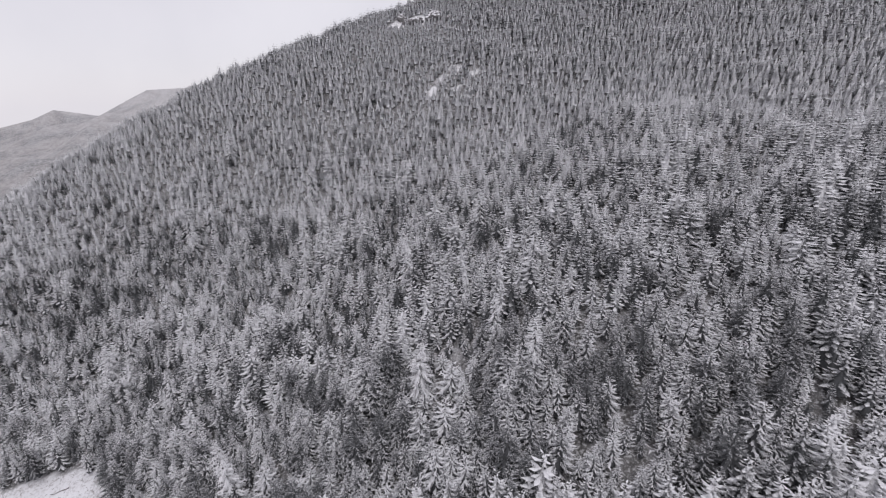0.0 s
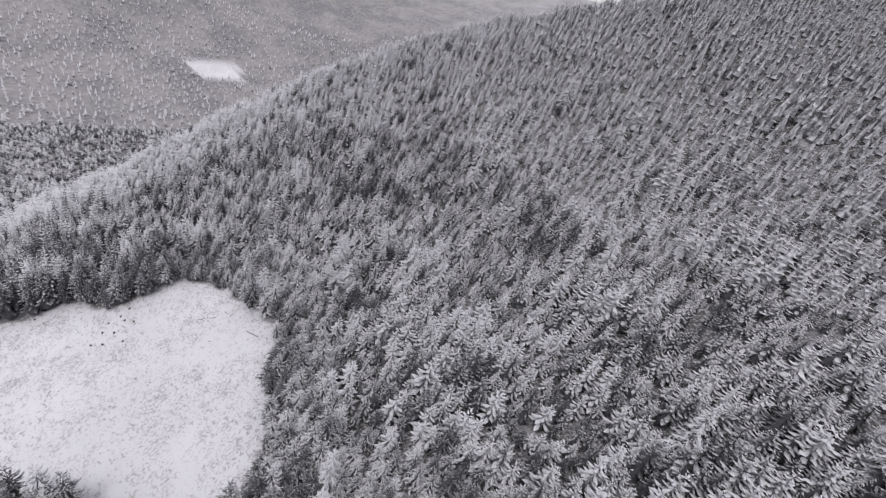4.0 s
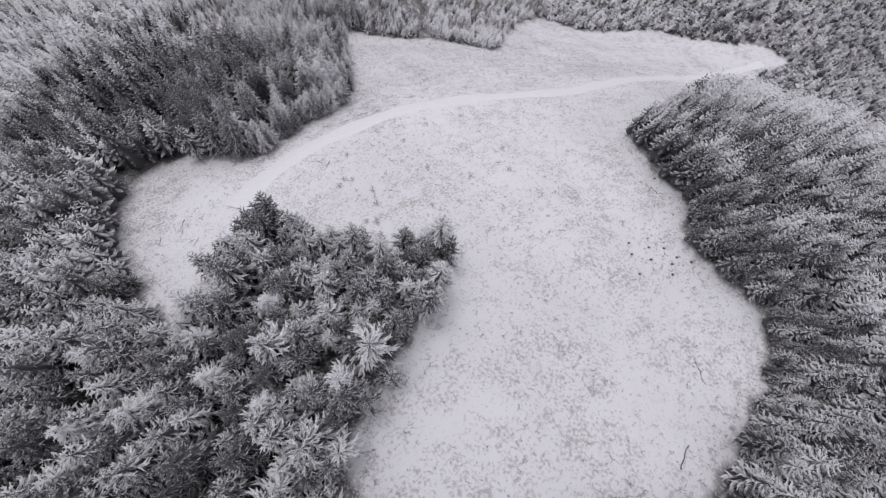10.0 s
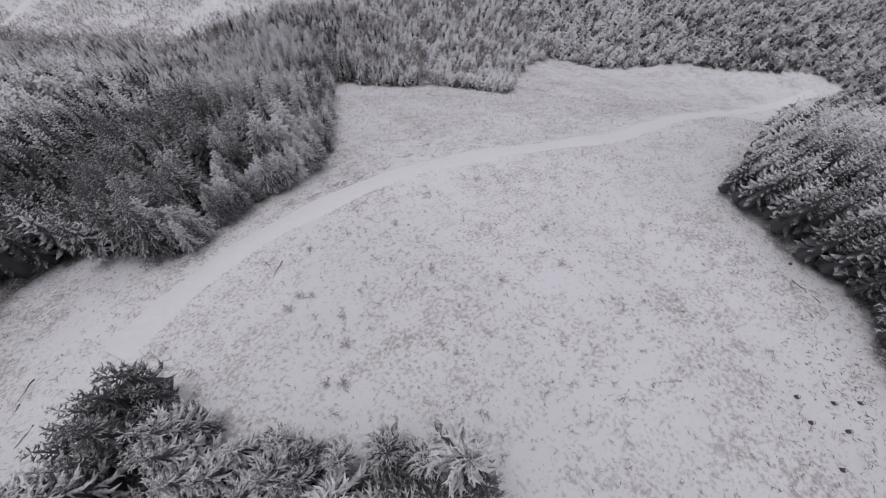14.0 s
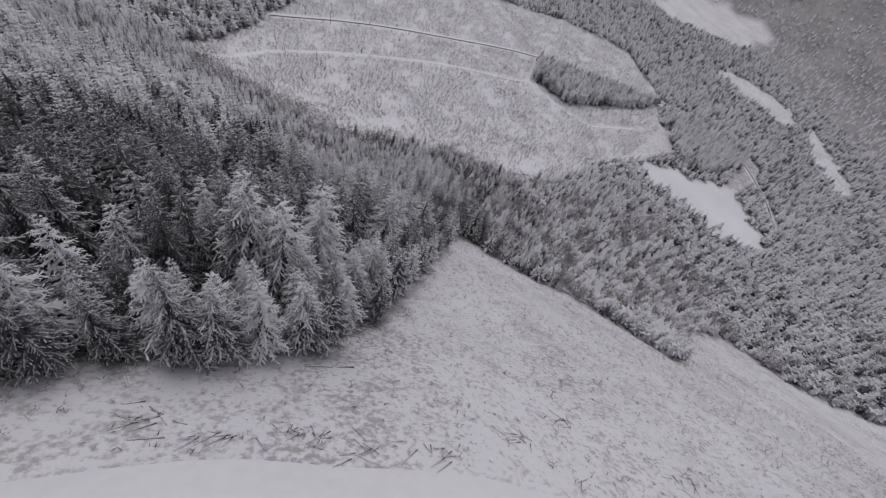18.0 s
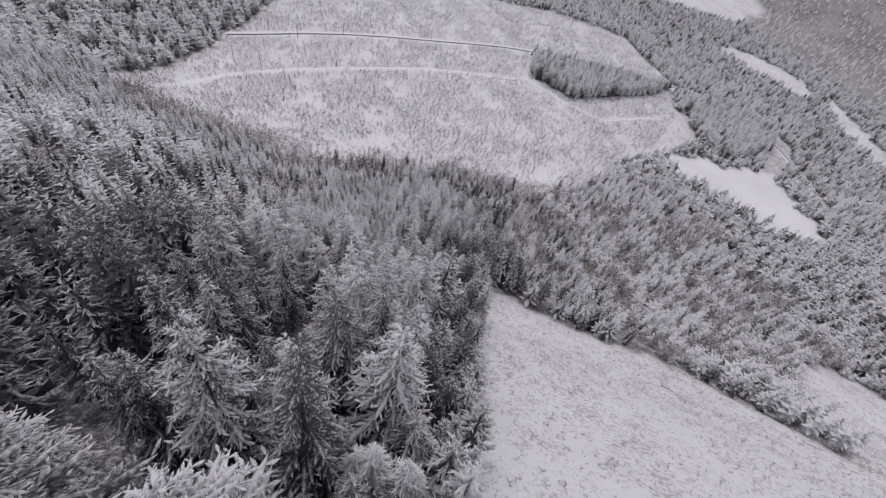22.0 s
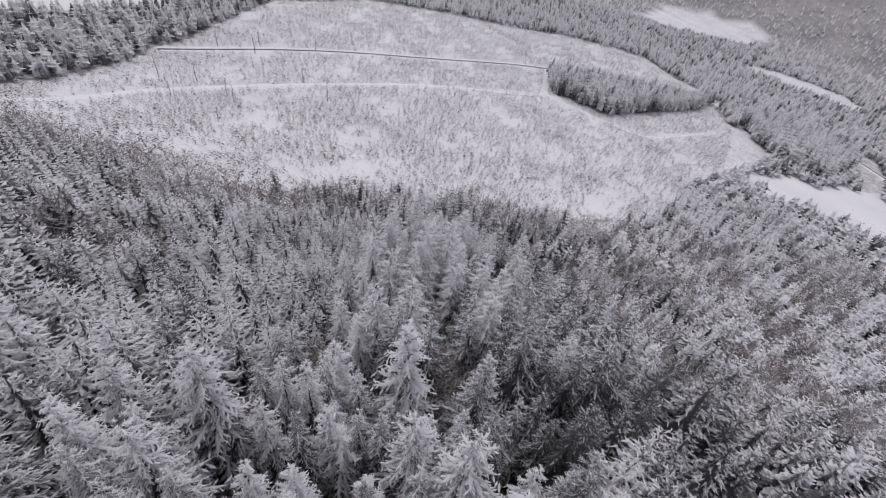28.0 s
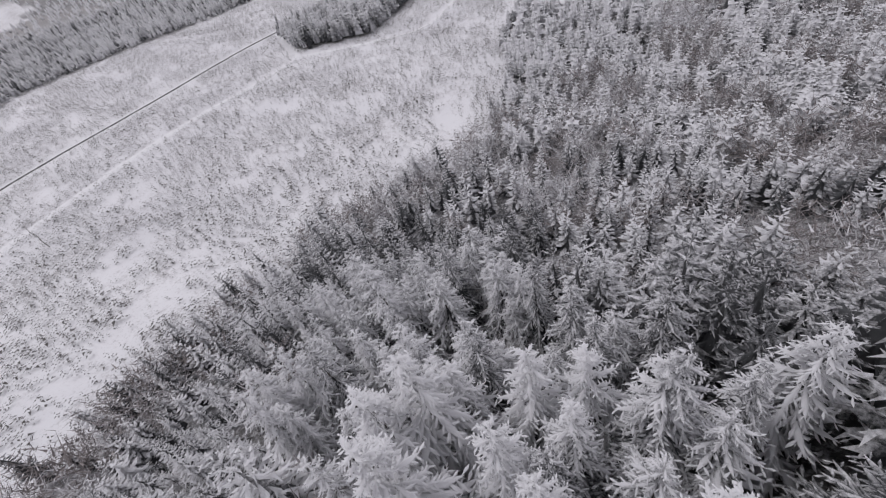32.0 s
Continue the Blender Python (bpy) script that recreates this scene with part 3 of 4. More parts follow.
TINY = [conifer(90 + k, 9, 0, 0.40, "sliver", droop=0.4, core=0) for k in range(3)]
TUFT = [bare_tree(330 + k, 20, 2.2, 4) for k in range(3)]
BARE = [bare_tree(110 + k, 140, 1.0, 12) for k in range(4)]

# Lines of the plan along which the trees are seen from close by.
CLOSE = [(-108, -84), (-138, -115), (-148, -190), (-186, -256), (-200, -320)]
HILL = (-450, -430, 330, 640)
YOUNG_STAND = [(-72, -312), (-92, -280), (-118, -248), (-150, -234), (-162, -258), (-169, -290), (-176, -350), (-100, -372), (60, -440), (160, -330)]


def bare_zone(x, y):
    edge = near_line([(-30, -384), (-117, -356), (-180, -388), (-226, -399), (-285, -387)], x, y)
    band = (edge < 26) & ~inside(FIELD, x, y)
    west_mix = (x < -235) & (x > -470) & (y < -190) & (y > -380) & (waves(x, y, 60, 41) > 0.0)
    clump = (waves(x, y, 38, 43) > 1.0) & (x > -260) & (x < -90) & (y < -210) & (y > -390)
    return (band | west_mix | clump) & wooded(x, y)


def hill_wood(x, y):
    """The mountainside's forest, but for the side that the crest and the flank hide."""
    ok = wooded(x, y) & (y - x < 730) & ~((x > 60) & (y < 0.75 * x - 20)) & ~((x > 40) & (y > -150) & (y < 60))
    return ok & ~inside(FIELD, x, y)


spots = scatter(HILL, 4.1, lambda x, y: hill_wood(x, y) & ((y > 70) | (rng.uniform(0, 1, np.shape(x)) < 0.79)) & ~inside(YOUNG_STAND, x, y) & ~(bare_zone(x, y) & (rng.uniform(0, 1, np.shape(x)) < 0.5)))
d = near_line(CLOSE, spots[:, 0], spots[:, 1])
d = np.minimum(d, 24 + 0.5 * near_line([(-45, 50), (-75, 10), (-120, 25)], spots[:, 0], spots[:, 1]))
d = np.minimum(d, 32 + 0.6 * near_line([(-60, 98), (75, 98), (90, 130)], spots[:, 0], spots[:, 1]))
d = np.minimum(d, 34 + 0.6 * near_line([(-84, 62), (-100, 92), (-160, 120), (-218, 100), (-235, 52)], spots[:, 0], spots[:, 1]))
d = np.minimum(d, 40 + 0.6 * near_line([(-50, -60), (-70, -100), (-90, -170)], spots[:, 0], spots[:, 1]))
upper = np.clip((spots[:, 1] - 50) / 40, 0, 1)
block = (spots[:, 1] < -55) & (spots[:, 1] > np.where(spots[:, 0] > -118, -300, -215)) & (spots[:, 0] > -228) & (spots[:, 0] < -20)
block |= (spots[:, 1] < -235) & (spots[:, 1] > -312) & (spots[:, 0] > -226) & (spots[:, 0] < -170)
BLOCK_EDGE = [(-192, -190), (-162, -110), (-151, -93), (-139, -86), (-122, -79), (-108, -71)]
west = (spots[:, 0] < -225) & (spots[:, 1] < -120)
thin = rng.uniform(0, 1, len(spots)) > 0.64 * block * (near_line(BLOCK_EDGE, spots[:, 0], spots[:, 1]) > 13) - 0.12 * (block & (spots[:, 1] < -235) & (spots[:, 0] < -160)) + 0.42 * (west & ~block)
spots, d, upper, block = spots[thin], d[thin], upper[thin], block[thin]
grow = 22 - 10.5 * upper + 7 * block + 2.4 * waves(spots[:, 0], spots[:, 1], 45, 21) + rng.normal(0, 2.6, len(spots))
fat = 1.0 + 0.5 * upper + 0.10 * block + 0.26 * west[thin]
grow *= np.where(west[thin], 0.66, 1.0)
grow *= 1 - 0.3 * np.clip((-212 - spots[:, 1]) / 12, 0, 1) * np.clip((spots[:, 0] + 180) / 12, 0, 1)
for ox, oy, orad in ((-65, 388, 30), (-18, 300, 12)):
    grow *= 1 - 0.62 * np.exp(-((spots[:, 0] - ox) ** 2 + (spots[:, 1] - oy) ** 2) / (2 * orad**2))
grow *= 1 - 0.35 * np.exp(-((spots[:, 0] + 168) ** 2 + (spots[:, 1] + 204) ** 2) / (2 * 11.0**2))
grow *= np.where(near_line(BLOCK_EDGE, spots[:, 0], spots[:, 1]) < 13, 0.6, 1.0)
spit = (spots[:, 0] > -112) & (spots[:, 0] < -22) & (spots[:, 1] > -26) & (spots[:, 1] < 66)
grow *= np.where(spit, rng.uniform(0.68, 1.15, len(spots)), 1.0)
fat *= np.where(spit, 1.05, 1.0)
grow *= np.where((spots[:, 1] < -225) & (spots[:, 0] < -176) & (spots[:, 0] > -230), 0.86, 1.0)
grow *= 1 - 0.2 * np.clip((spots[:, 1] - 150) / 80, 0, 1)
grow = np.clip(grow, 7, 36)
order = np.argsort(d)
own, thick, nearby, middle, distant = order[:296], order[296:380], order[380:2050], order[2050:7600], order[7600:]

plant("conifer_thicket", spots[thick], grow[thick] * 1.1, FULL, CONIFER, "thicket of rime-covered conifers beside the clearing", "forest", fat[thick])
for k, (v, f, coat) in enumerate(list(FULL)):
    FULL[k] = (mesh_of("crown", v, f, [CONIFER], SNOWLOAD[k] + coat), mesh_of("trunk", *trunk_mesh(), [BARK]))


def grow_conifer(x, y, h, kind, wide=1.0):
    """One conifer with its crown and trunk."""
    tree = new("conifer")
    w = h * wide
    turn = Euler((rng.normal(0, 0.02), rng.normal(0, 0.02), rng.uniform(0, 6.28)))
    tree.matrix_basis = Matrix.LocRotScale((x, y, float(land(x, y))), turn, (w, w, h))
    size = "tall" if h > 30 else "smaller" if h < 23 else "full-grown"
    coat = ("nearly bare of snow", "thinly dusted with snow", "dusted with snow", "covered in rime", "thick with rime and snow", "heavily laden with white snow")[kind]
    tagged(tree, f"{size} dark green conifer, drooping boughs {coat}", "tree", "conifers on the slope")
    for nm, m_ in zip(("crown", "trunk"), FULL[kind]):
        new(nm, m_).parent = tree
    return tree


for i in own:
    load = float(snow_haze(*spots[i])) + rng.normal(0, 0.26)
    grow_conifer(*map(float, spots[i]), float(grow[i]) * 1.1, int(np.argmin(np.abs(np.array(SNOWLOAD) - load))), float(fat[i] * rng.uniform(0.9, 1.12)))
WHITE_TREES = [(-160, -158, 28), (-137, -110, 16), (-141, -115, 15), (-148, -112, 15), (-155, -130, 17), (-134, -98, 16), (-126, -89, 17), (-116, -82, 20),
               (-176, -201, 15), (-165, -200, 12), (-188, -214, 12), (-174, -255, 15), (-195, -287, 15), (-211, -295, 18), (-198, -273, 15), (-186, -296, 14),
               (-84, 17, 24), (-71, 72, 18), (-85, 82, 17), (-54, 28, 24), (-43, 26, 24), (-67, 29, 22), (-75, 40, 20)]
for x, y, h in WHITE_TREES:
    grow_conifer(x, y, h, 5, 1.1)
for x, y, h in ((-120, -120, 27), (-88, -149, 28), (-120, -134, 27), (-193, -263, 28), (-210, -283, 20), (-155, -232, 23), (-233, -280, 22), (-115, -90, 24)):
    grow_conifer(x, y, h, 4, 1.1)

VETERANS = [(-162, 212), (-170, 220), (-158, 224), (-50, 185), (-58, 190), (-42, 180), (-74, 195), (-82, 190), (-162, 153), (-168, 146), (-156, 160),
            (-74, 92), (-66, 84), (-131, 173), (-126, 180), (-165, 268), (-92, 230), (-20, 150), (9, 170), (30, 142), (16, 120), (-8, 108), (28, 104), (-120, 128)]
for k, (x, y) in enumerate(VETERANS):
    grow_conifer(x, y, 21 + 5 * ((k * 7) % 5) / 4, 4 if k % 3 else 5, 1.15)

plant("conifer_stand", spots[nearby], grow[nearby] * 1.08, HALF, CONIFER, "dense stand of rime-covered conifers beside the clearing", "forest", fat[nearby], -0.16)
plant("conifer_forest", spots[middle], grow[middle] * 1.05, PLAIN, CONIFER, "dense snow-dusted conifer forest on the mountainside", "forest", fat[middle], -0.08)
# The extra whiteness on these crowns stands in for fog.
plant("upper_forest", spots[distant], grow[distant], SMALL, CONIFER, "snow-dusted conifer forest climbing to the ridge", "forest", fat[distant], 0.22)
back = scatter((HILL[0], HILL[1], HILL[2] + 300, HILL[3] + 60), 8.2, lambda x, y: wooded(x, y) & ~hill_wood(x, y) & ~inside(YOUNG_STAND, x, y))
plant("back_forest", back, np.clip(rng.normal(16, 2.5, len(back)), 9, 23), CONE, CONIFER, "snow-dusted conifer forest over the mountain's back", "forest", 1.1, 0.2)
thicket = scatter((-180, -440, 100, -230), 4.4, lambda x, y: inside(YOUNG_STAND, x, y) & ~inside(FIELD, x, y) & ~(bare_zone(x, y) & (rng.uniform(0, 1, np.shape(x)) < 0.8)))
tall = np.clip(rng.normal(12, 2.0, len(thicket)) + 5 * np.clip((thicket[:, 1] + 275) / 40, 0, 1), 7, 19)
by_path = near_line([(-150, -225), (-178, -300)], thicket[:, 0], thicket[:, 1]) < 42
plant("young_stand", thicket[~by_path], tall[~by_path], PLAIN, CONIFER, "close-grown young conifer stand white with rime", "forest", 1.15)
plant("young_conifers", thicket[by_path], tall[by_path], HALF, CONIFER, "close-grown young conifers with rime on short drooping boughs", "forest", 1.15)


birches = scatter((-470, -430, 0, -180), 5.6, bare_zone)
plant("bare_trees", birches, np.clip(rng.normal(13, 2.5, len(birches)), 7, 19), BARE, TWIGS, "leafless brown broad-leaved trees hazed with rime", "forest", 1.15, 0.1)

# ---- the valley floor ----


def in_hill(x, y):
    return (x > HILL[0]) & (x < HILL[2]) & (y > HILL[1]) & (y < HILL[3])


low = scatter((-1150, -1300, 250, 330), 7.0, lambda x, y: wooded(x, y) & ~in_hill(x, y) & ~((x > 150) & (y > -450)) & ~inside(COPSE_WEST, x, y) & ((np.hypot(x + 250, y + 520) < 560) | (rng.uniform(0, 1, np.shape(x)) < 0.6)))
plant("valley_forest", low, np.clip(rng.normal(12.5, 2.4, len(low)), 6, 19), MINI, CONIFER, "snowy conifer forest across the valley floor", "forest", 1.65, -0.1)
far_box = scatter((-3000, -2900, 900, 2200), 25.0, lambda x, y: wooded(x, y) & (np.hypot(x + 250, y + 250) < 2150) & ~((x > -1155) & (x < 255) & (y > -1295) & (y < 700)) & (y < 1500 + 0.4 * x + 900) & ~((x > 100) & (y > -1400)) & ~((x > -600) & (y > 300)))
# Rime raised on these distant trees as painted haze.
plant("far_forest", far_box, np.clip(rng.normal(19, 4, len(far_box)), 10, 28), CONE, CONIFER, "frosted forest on the far mountainsides, whitened to stand in for haze", "forest", 1.5, 0.55)
for name_, outline in (("copse", COPSE), ("western_copse", COPSE_WEST)):
    o = np.array(outline)
    c_spots = scatter((*o.min(0), *o.max(0)), 5.6, lambda x, y: inside(outline, x, y))
    plant(name_, c_spots, np.clip(rng.normal(20, 2, len(c_spots)), 13, 26), SMALL, CONIFER, "small dark conifer copse beside the valley road", "forest", 1.25, -0.1)
def planted(x, y):
    return inside(FIELD, x, y) & ~inside(COPSE, x, y) & (near_line(ROAD, x, y) > 6) & (near_line(TRACK, x, y) > 3.5) & (near_line(SPUR, x, y) > 3.5)


saplings = scatter((-620, -940, 60, -340), 2.7, planted)
keep = 0.6 * waves(saplings[:, 0], saplings[:, 1], 75, 33) + 0.5 * waves(saplings[:, 0], saplings[:, 1], 22, 35) + rng.normal(0, 0.5, len(saplings)) > -0.5
strip = near_line([(-124, -376), (-137, -397), (-152, -412), (-182, -436)], saplings[:, 0], saplings[:, 1]) < 8
strip |= near_line([(-300, -396), (-316, -419), (-340, -440)], saplings[:, 0], saplings[:, 1]) < 10
saplings = saplings[keep & ~(strip & (rng.uniform(0, 1, len(saplings)) < 0.8))]
plant("plantation", saplings, np.clip(rng.normal(3.5, 1.0, len(saplings)), 1.2, 6.5), TINY, YOUNG, "young replanted conifers poking through the snow", "plantation", 1.15)
brush = scatter((-700, -940, 60, -340), 4.2, lambda x, y: (planted(x, y) & (waves(x, y, 55, 37) > 0.9)) | (inside(OPEN_LAND, x, y) & ~inside(COPSE_WEST, x, y) & (near_line(SPUR, x, y) > 4) & (waves(x, y, 30, 39) > -0.1)))
plant("brush", brush, np.clip(rng.normal(2.0, .6, len(brush)), 0.8, 3.5), TUFT, TWIGS, "patches of brown bare brush on the replanted field", "shrub", 1.6)

# ---- things on the clearing ----


def crooked(seed, length, r0, r1, bends=5, sides=6, limbs=0):
    """A fallen or standing stem, tapered and slightly crooked, along +x, with broken limb stubs."""
    r = np.random.default_rng(seed)
    v, f = [], []

    def tube(p0, p1, a, b_, n):
        p0, p1 = np.array(p0, float), np.array(p1, float)
        d = (p1 - p0) / np.linalg.norm(p1 - p0)
        e1 = np.cross(d, (0.3, 0.5, 0.8))
        e1 /= np.linalg.norm(e1)
        e2 = np.cross(d, e1)
        side = r.normal(0, 0.02 * np.linalg.norm(p1 - p0), (n + 1, 2))
        side[0] = 0
        k = len(v)
        for i in range(n + 1):
            u = i / n
            c = p0 + (p1 - p0) * u + e1 * side[i, 0] + e2 * side[i, 1]
            rad = a + (b_ - a) * u
            for j in range(sides):
                w = 6.283 * j / sides
                v.append(c + rad * (1 + r.normal(0, 0.06)) * (e1 * math.cos(w) + e2 * math.sin(w)))
        for i in range(n):
            for j in range(sides):
                q0, q1 = k + i * sides + j, k + i * sides + (j + 1) % sides
                f.extend([(q0, q1, q1 + sides), (q0, q1 + sides, q0 + sides)])
        for end, flip in ((k, 1), (k + n * sides, 0)):
            for j in range(1, sides - 1):
                f.append((end, end + j + 1, end + j) if flip else (end, end + j, end + j + 1))

    tube((0, 0, 0), (length, 0, 0), r0, r1, bends)
    for _ in range(limbs):
        u = r.uniform(0.35, 0.95)
        a = r.uniform(0, 6.283)
        ln = length * r.uniform(0.05, 0.13) * (1.3 - u)
        p = np.array((length * u, 0, 0))
        tube(p, p + np.array((0.35 * ln, math.cos(a) * ln, math.sin(a) * ln)), r1 * 0.8, r1 * 0.25, 1)
    return np.array(v), np.array(f)


def lie(x, y, heading, lift):
    """The pose of a stem lying along the ground."""
    c, s_ = math.cos(radians(heading)), math.sin(radians(heading))
    z0, z1 = float(land(x, y)), float(land(x + 6 * c, y + 6 * s_))
    up = math.atan2(z1 - z0, 6.0)
    return Matrix.Translation((x, y, z0 + lift)) @ Euler((0, -up, radians(heading)), "XYZ").to_matrix().to_4x4()


LOGS = [(-156, 104, 200, 7, 0.3), (-182, 95, 245, 9, 0.16), (-87, 59, 160, 5, 0.25), (-232, 41, 260, 8, 0.2), (-182, 34, 330, 6, 0.14),
        (-62, -41, 70, 8, 0.16), (-41, -92, 80, 7, 0.14), (-61, -35, 75, 5, 0.15), (-66, -27, 60, 5, 0.14), (-53, -36, 85, 6, 0.12),
        (-183, -168, 185, 10, 0.22), (-254, -171, 130, 7, 0.18), (-291, -150, 150, 6, 0.2), (-122, -43, 50, 7, 0.15), (-155, -86, 10, 8, 0.16), (-118, -45, 100, 5, 0.14)]
for k, (x, y, heading, length, rad) in enumerate(LOGS):
    log = new("fallen_log", mesh_of("fallen_log", *crooked(200 + k, length, rad, rad * 0.55, limbs=3), [DEADWOOD]))
    log.matrix_basis = lie(x, y, heading, rad * 0.7)
    tagged(log, "weathered grey fallen log lying in the snow of the clearing", "log", "fallen logs on the clearing")

BUSHES = [(-130, -43), (-125, -26), (-122, -28), (-119, -25), (-127, -9), (-184, -1), (-167, -5), (-129, -16), (-123, -1), (-190, -13), (-155, -38), (-120, -3), (-154, -17)]
bush_me = [mesh_of("bush", *bare_tree(300 + k, 180, 1.1, 12)[:2], [TWIGS], np.full(540, 0.35)) for k in range(3)]
for k, (x, y) in enumerate(BUSHES):
    bush = new("bush", bush_me[k % 3])
    w = float(rng.uniform(3.0, 4.6))
    bush.matrix_basis = Matrix.LocRotScale((x, y, float(land(x, y)) - 0.5), Euler((0, 0, k * 1.3)), (w * 1.15, w * 1.15, w * 0.75))
    tagged(bush, "small leafless brown bush standing in the snow", "bush", "bushes on the clearing")

stump_v, stump_f = crooked(400, 0.9, 0.42, 0.34, bends=2, sides=9)
stump_me = mesh_of("stump", stump_v, stump_f, [DEADWOOD])
for k, (x, y) in enumerate(((-201, 49), (-207, 54), (-209, 63), (-213, 62), (-205, 66), (-240, 31), (-246, 30), (-203, 58), (-198, 53), (-212, 57), (-216, 66), (-194, 60))):
    stump = new("stump", stump_me)
    stump.matrix_basis = Matrix.LocRotScale((x, y, float(land(x, y)) - 0.15), Euler((rng.normal(0, 0.15), radians(-90) + rng.normal(0, 0.15), k * 0.9)), (1.2, 1, 1))
    tagged(stump, "dark sawn tree stump sticking out of the snow", "stump", "stumps by the clearing's edge")

# Cut branches thrown into heaps along the track.
branch_me = [mesh_of("branch", *crooked(500 + k, 1.0, 0.045, 0.025, bends=2, sides=5), [DEADWOOD]) for k in range(4)]
HEAPS = [(-133, -71, 2.6, 14), (-141, -70, 2.0, 9), (-150, -70, 2.4, 14), (-158, -69, 2.2, 12), (-168, -70, 2.0, 9), (-194, -80, 2.6, 12), (-182, -74, 2.2, 10), (-214, -70, 2.4, 10), (-172, -46, 2.2, 9), (-201, -44, 2.2, 9)]
for x, y, size, count in HEAPS:
    heap_ = new("slash_heap")
    heap_.matrix_basis = Matrix.Translation((x, y, float(land(x, y))))
    tagged(heap_, "loose heap of cut grey branches capped with snow beside the track", "branch heap", "slash heaps by the logging track")
    for k in range(count):
        bx, by = rng.normal(0, size * 0.75), rng.normal(0, size * 0.4)
        m_ = lie(x + bx, y + by, float(rng.normal(10, 40)), 0.08 + 0.05 * k * (k < 6))
        ln = float(rng.uniform(1.3, 3.6))
        twig = new("branch", branch_me[k % 4])
        twig.parent = heap_
        twig.matrix_basis = heap_.matrix_basis.inverted() @ m_ @ Matrix.Diagonal((ln, 1.6, 1.6, 1))

# Broken twigs and dead stalks all over the clearing, and a thicker strew by its upper edge.
strew = scatter((-630, -230, -36, 110), 2.7, lambda x, y: inside(CLEARING, x, y) & (near_line(LOGGING, x, y) > 6) & (x > -420))
strew = strew[(waves(strew[:, 0], strew[:, 1], 26, 51) + rng.normal(0, 0.8, len(strew))) > -0.2]
heap = np.stack([rng.normal(-206, 9, 160), rng.normal(58, 8, 160)], -1)
edge_strew = scatter((-260, -110, -60, 110), 1.8, lambda x, y: inside(CLEARING, x, y) & (near_line([(-221, 88), (-221, 56), (-240, 47), (-250, 15)], x, y) < 14))
strew = np.concatenate([strew, heap, edge_strew[rng.uniform(0, 1, len(edge_strew)) < 0.5]])
tv, tf = [], []
for x, y in strew:
    z = float(land(x, y))
    for _ in range(int(rng.integers(1, 4))):
        a, ln, up = rng.uniform(0, 6.283), rng.uniform(0.3, 0.95), rng.uniform(0.0, 0.5)
        px_, py_ = x + rng.normal(0, 0.3), y + rng.normal(0, 0.3)
        w = rng.uniform(0.04, 0.10)
        ca, sa = math.cos(a), math.sin(a)
        k = len(tv)
        slope_z = 0.5 * sa + 0.18 * ca
        tip = (px_ + ca * ln, py_ + sa * ln, z + 0.12 + (slope_z * 0.9 + up) * ln)
        tv.extend([(px_ - sa * w, py_ + ca * w, z), (px_ + sa * w, py_ - ca * w, z), (px_, py_, z + 0.16), tip])
        tf.extend([(k, k + 1, k + 3), (k + 1, k + 2, k + 3), (k + 2, k, k + 3)])
tagged(new("twigs", mesh_of("twigs", tv, tf, [DEADWOOD])), "broken twigs and dead stalks strewn over the snow", "debris", kind="stuff")
tufts = scatter((-420, -230, -36, 110), 3.6, lambda x, y: inside(CLEARING, x, y) & (near_line(LOGGING, x, y) > 7))
tufts = tufts[(waves(tufts[:, 0], tufts[:, 1], 34, 53) + rng.normal(0, 0.7, len(tufts))) > -0.1 - 0.5 * (tufts[:, 1] < -60)]
plant("tufts", tufts, np.clip(rng.normal(1.2, 0.45, len(tufts)), 0.5, 2.4), TUFT, TWIGS, "low brown tufts and seedlings under the snow", "shrub", 2.2)

rim = CLEARING + [CLEARING[0]]
fringe = scatter((-420, -230, -30, 125), 2.6, lambda x, y: (near_line(rim, x, y) < 5) & (near_line(LOGGING, x, y) > 7) & (waves(x, y, 30, 57) > -0.3))
plant("edge_brush", fringe, np.clip(rng.normal(2.0, 0.7, len(fringe)), 0.8, 4.0), TUFT, TWIGS, "brown leafless brush along the forest's edge", "shrub", 1.5)

# Single leafless trees among the conifers below the clearing.
LEAFLESS = [(-167, -231, 11), (-172, -238, 12), (-163, -240, 9), (-179, -250, 12), (-187, -233, 13), (-214, -263, 12), (-190, -303, 12), (-166, -306, 10), (-232, -300, 13), (-246, -284, 12), (-205, -292, 13), (-158, -322, 9)]
leafless_me = []
for k in range(4):
    v, f, coat = bare_tree(600 + k, 900, 0.5, 24)
    leafless_me.append(mesh_of("crown", v, f, [TWIGS], coat + 0.75))
stem_me = mesh_of("trunk", *trunk_mesh(0.009, 0.003, 0.55), [BARK])
for k, (x, y, h) in enumerate(LEAFLESS):
    tree = new("leafless_tree")
    tree.matrix_basis = Matrix.LocRotScale((x, y, float(land(x, y))), Euler((rng.normal(0, 0.04), rng.normal(0, 0.04), k * 1.7)), (h * 1.15, h * 1.15, h))
    tagged(tree, "leafless broad-leaved tree, grey twigs hazed with rime, among conifers", "tree", "leafless trees below the clearing")
    new("crown", leafless_me[k % 4]).parent = tree
    new("trunk", stem_me).parent = tree

# ---- lone dead trees, the parked car and the crag ----
snag_me = [mesh_of("snag", *crooked(500 + k, 14.0, 0.22, 0.05, bends=7, sides=6, limbs=34), [BARK]) for k in range(3)]
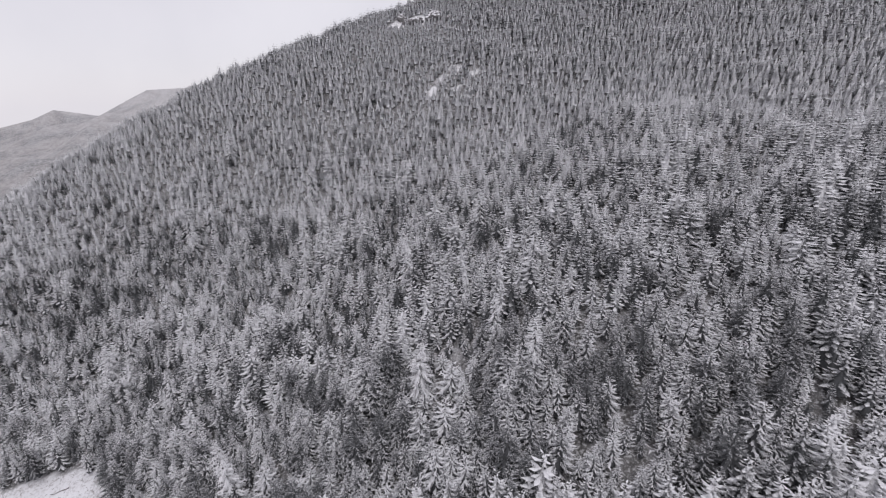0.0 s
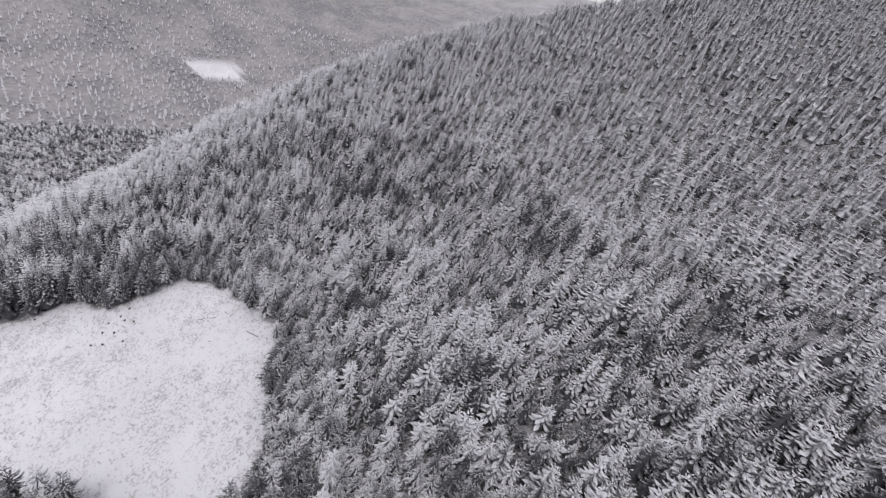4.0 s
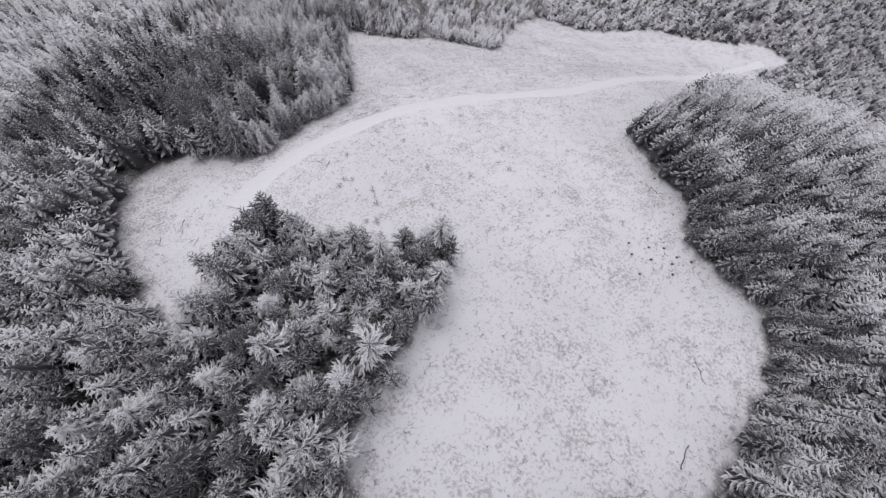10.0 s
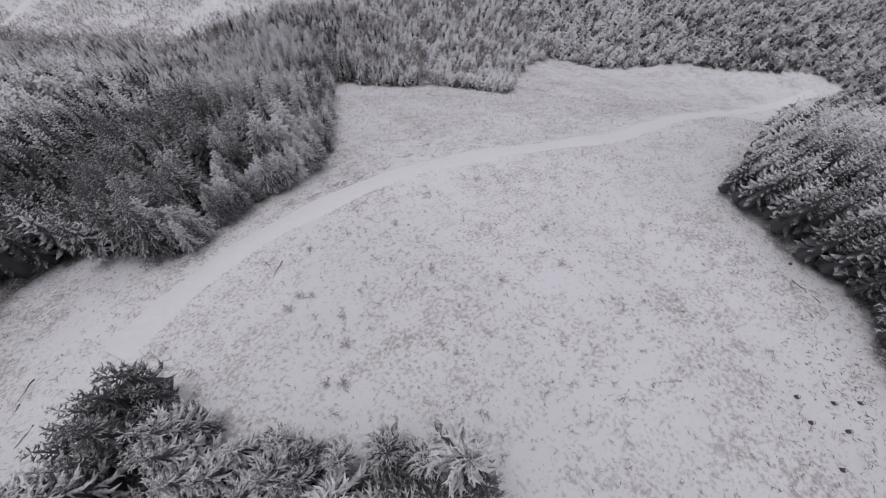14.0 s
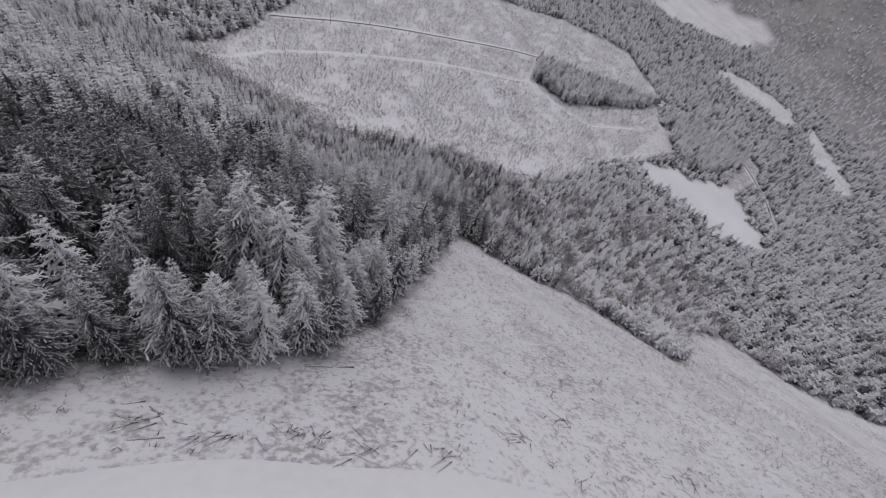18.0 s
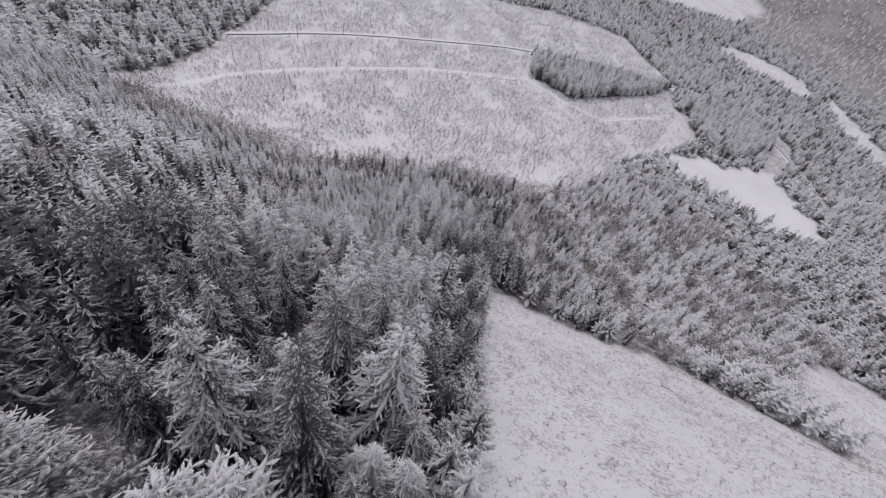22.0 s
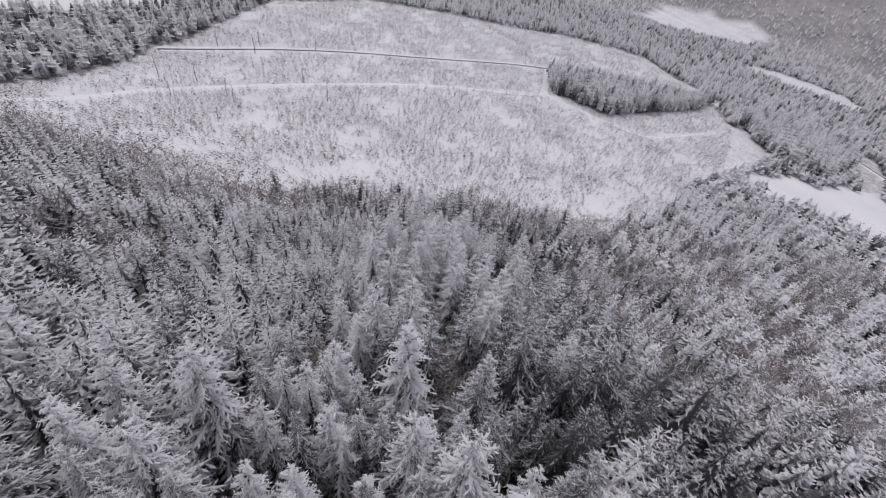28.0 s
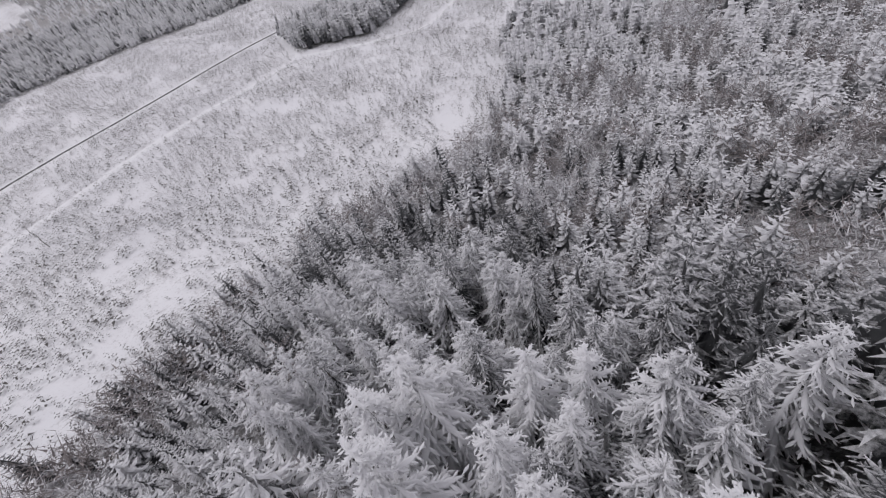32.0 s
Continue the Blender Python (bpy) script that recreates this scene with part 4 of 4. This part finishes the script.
for k, (x, y) in enumerate(((-77, -618), (-48, -601), (-54, -524), (-77, -505), (-83, -497), (-120, -549), (-113, -482), (-83, -461), (-48, -492), (-122, -627), (-77, -597), (-32, -520), (-140, -520))):
    snag = new("snag", snag_me[k % 3])
    sc = float(rng.uniform(0.7, 1.15))
    snag.matrix_basis = Matrix.LocRotScale((x, y, float(land(x, y)) - 0.3), Euler((k * 1.7, radians(-90) + rng.normal(0, 0.03), 0), "XYZ"), (sc, sc, sc))
    tagged(snag, "lone dead tree stem standing in the replanted field", "tree", "snags on the field")


def box(bm, size, at, taper=1.0):
    r = bmesh.ops.create_cube(bm, size=1.0)
    for q in r["verts"]:
        t = taper if q.co.z > 0 else 1.0
        q.co = Vector((q.co.x * size[0] * t + at[0], q.co.y * size[1] * t + at[1], q.co.z * size[2] + at[2]))
    return r["verts"]


def part(name, bm, mat, parent, label=""):
    m_ = bpy.data.meshes.new(name)
    bm.to_mesh(m_)
    bm.free()
    m_.materials.append(mat)
    ob = new(name, m_)
    ob.parent = parent
    return tagged(ob, label) if label else ob


car = tagged(new("car"), "small dark car parked on the snowy track", "car")
cx, cy = -357, -618
car.matrix_basis = Matrix.LocRotScale((cx, cy, float(land(cx, cy)) + 0.5), Euler((0, 0, radians(140))), None)
bm = bmesh.new()
box(bm, (4.3, 1.75, 0.65), (0, 0, 0.65))
box(bm, (2.3, 1.6, 0.55), (-0.2, 0, 1.24), 0.82)
bmesh.ops.bevel(bm, geom=bm.edges[:], offset=0.08, segments=2, affect="EDGES")
body = part("body", bm, PAINT, car)
bm = bmesh.new()
box(bm, (1.9, 1.63, 0.36), (-0.2, 0, 1.25), 0.86)
part("windows", bm, GLASS, car, "tinted side windows")
for wx in (-1.35, 1.35):
    for wy in (-0.82, 0.82):
        bm = bmesh.new()
        bmesh.ops.create_cone(bm, cap_ends=True, segments=14, radius1=0.33, radius2=0.33, depth=0.22, matrix=Matrix.Translation((wx, wy, 0.33)) @ Matrix.Rotation(radians(90), 4, "X"))
        part("wheel", bm, RUBBER, car)

for k in range(11):
    bm = bmesh.new()
    bmesh.ops.create_icosphere(bm, subdivisions=3, radius=1.0)
    for q in bm.verts:
        c = q.co.copy()
        q.co = c * (1 + 0.35 * noise.noise(c * 1.3 + Vector((k * 7, 0, 0))) + 0.2 * noise.noise(c * 3.1 + Vector((0, k * 5, 0))))
    m_ = bpy.data.meshes.new("rock")
    bm.to_mesh(m_)
    bm.free()
    m_.materials.append(ROCK)
    rock = new("rock", m_)
    x, y = (-67, 408) if k == 0 else (float(rng.uniform(-86, -26)), float(rng.uniform(398, 424)))
    w = float(rng.uniform(3, 7))
    rock.matrix_basis = Matrix.LocRotScale((x, y, float(land(x, y)) + w * 0.15), Euler((0, 0, k)), (w * 1.3, w, w))
    tagged(rock, "dark craggy rock outcrop patched with snow", "rock", "crag on the mountainside")
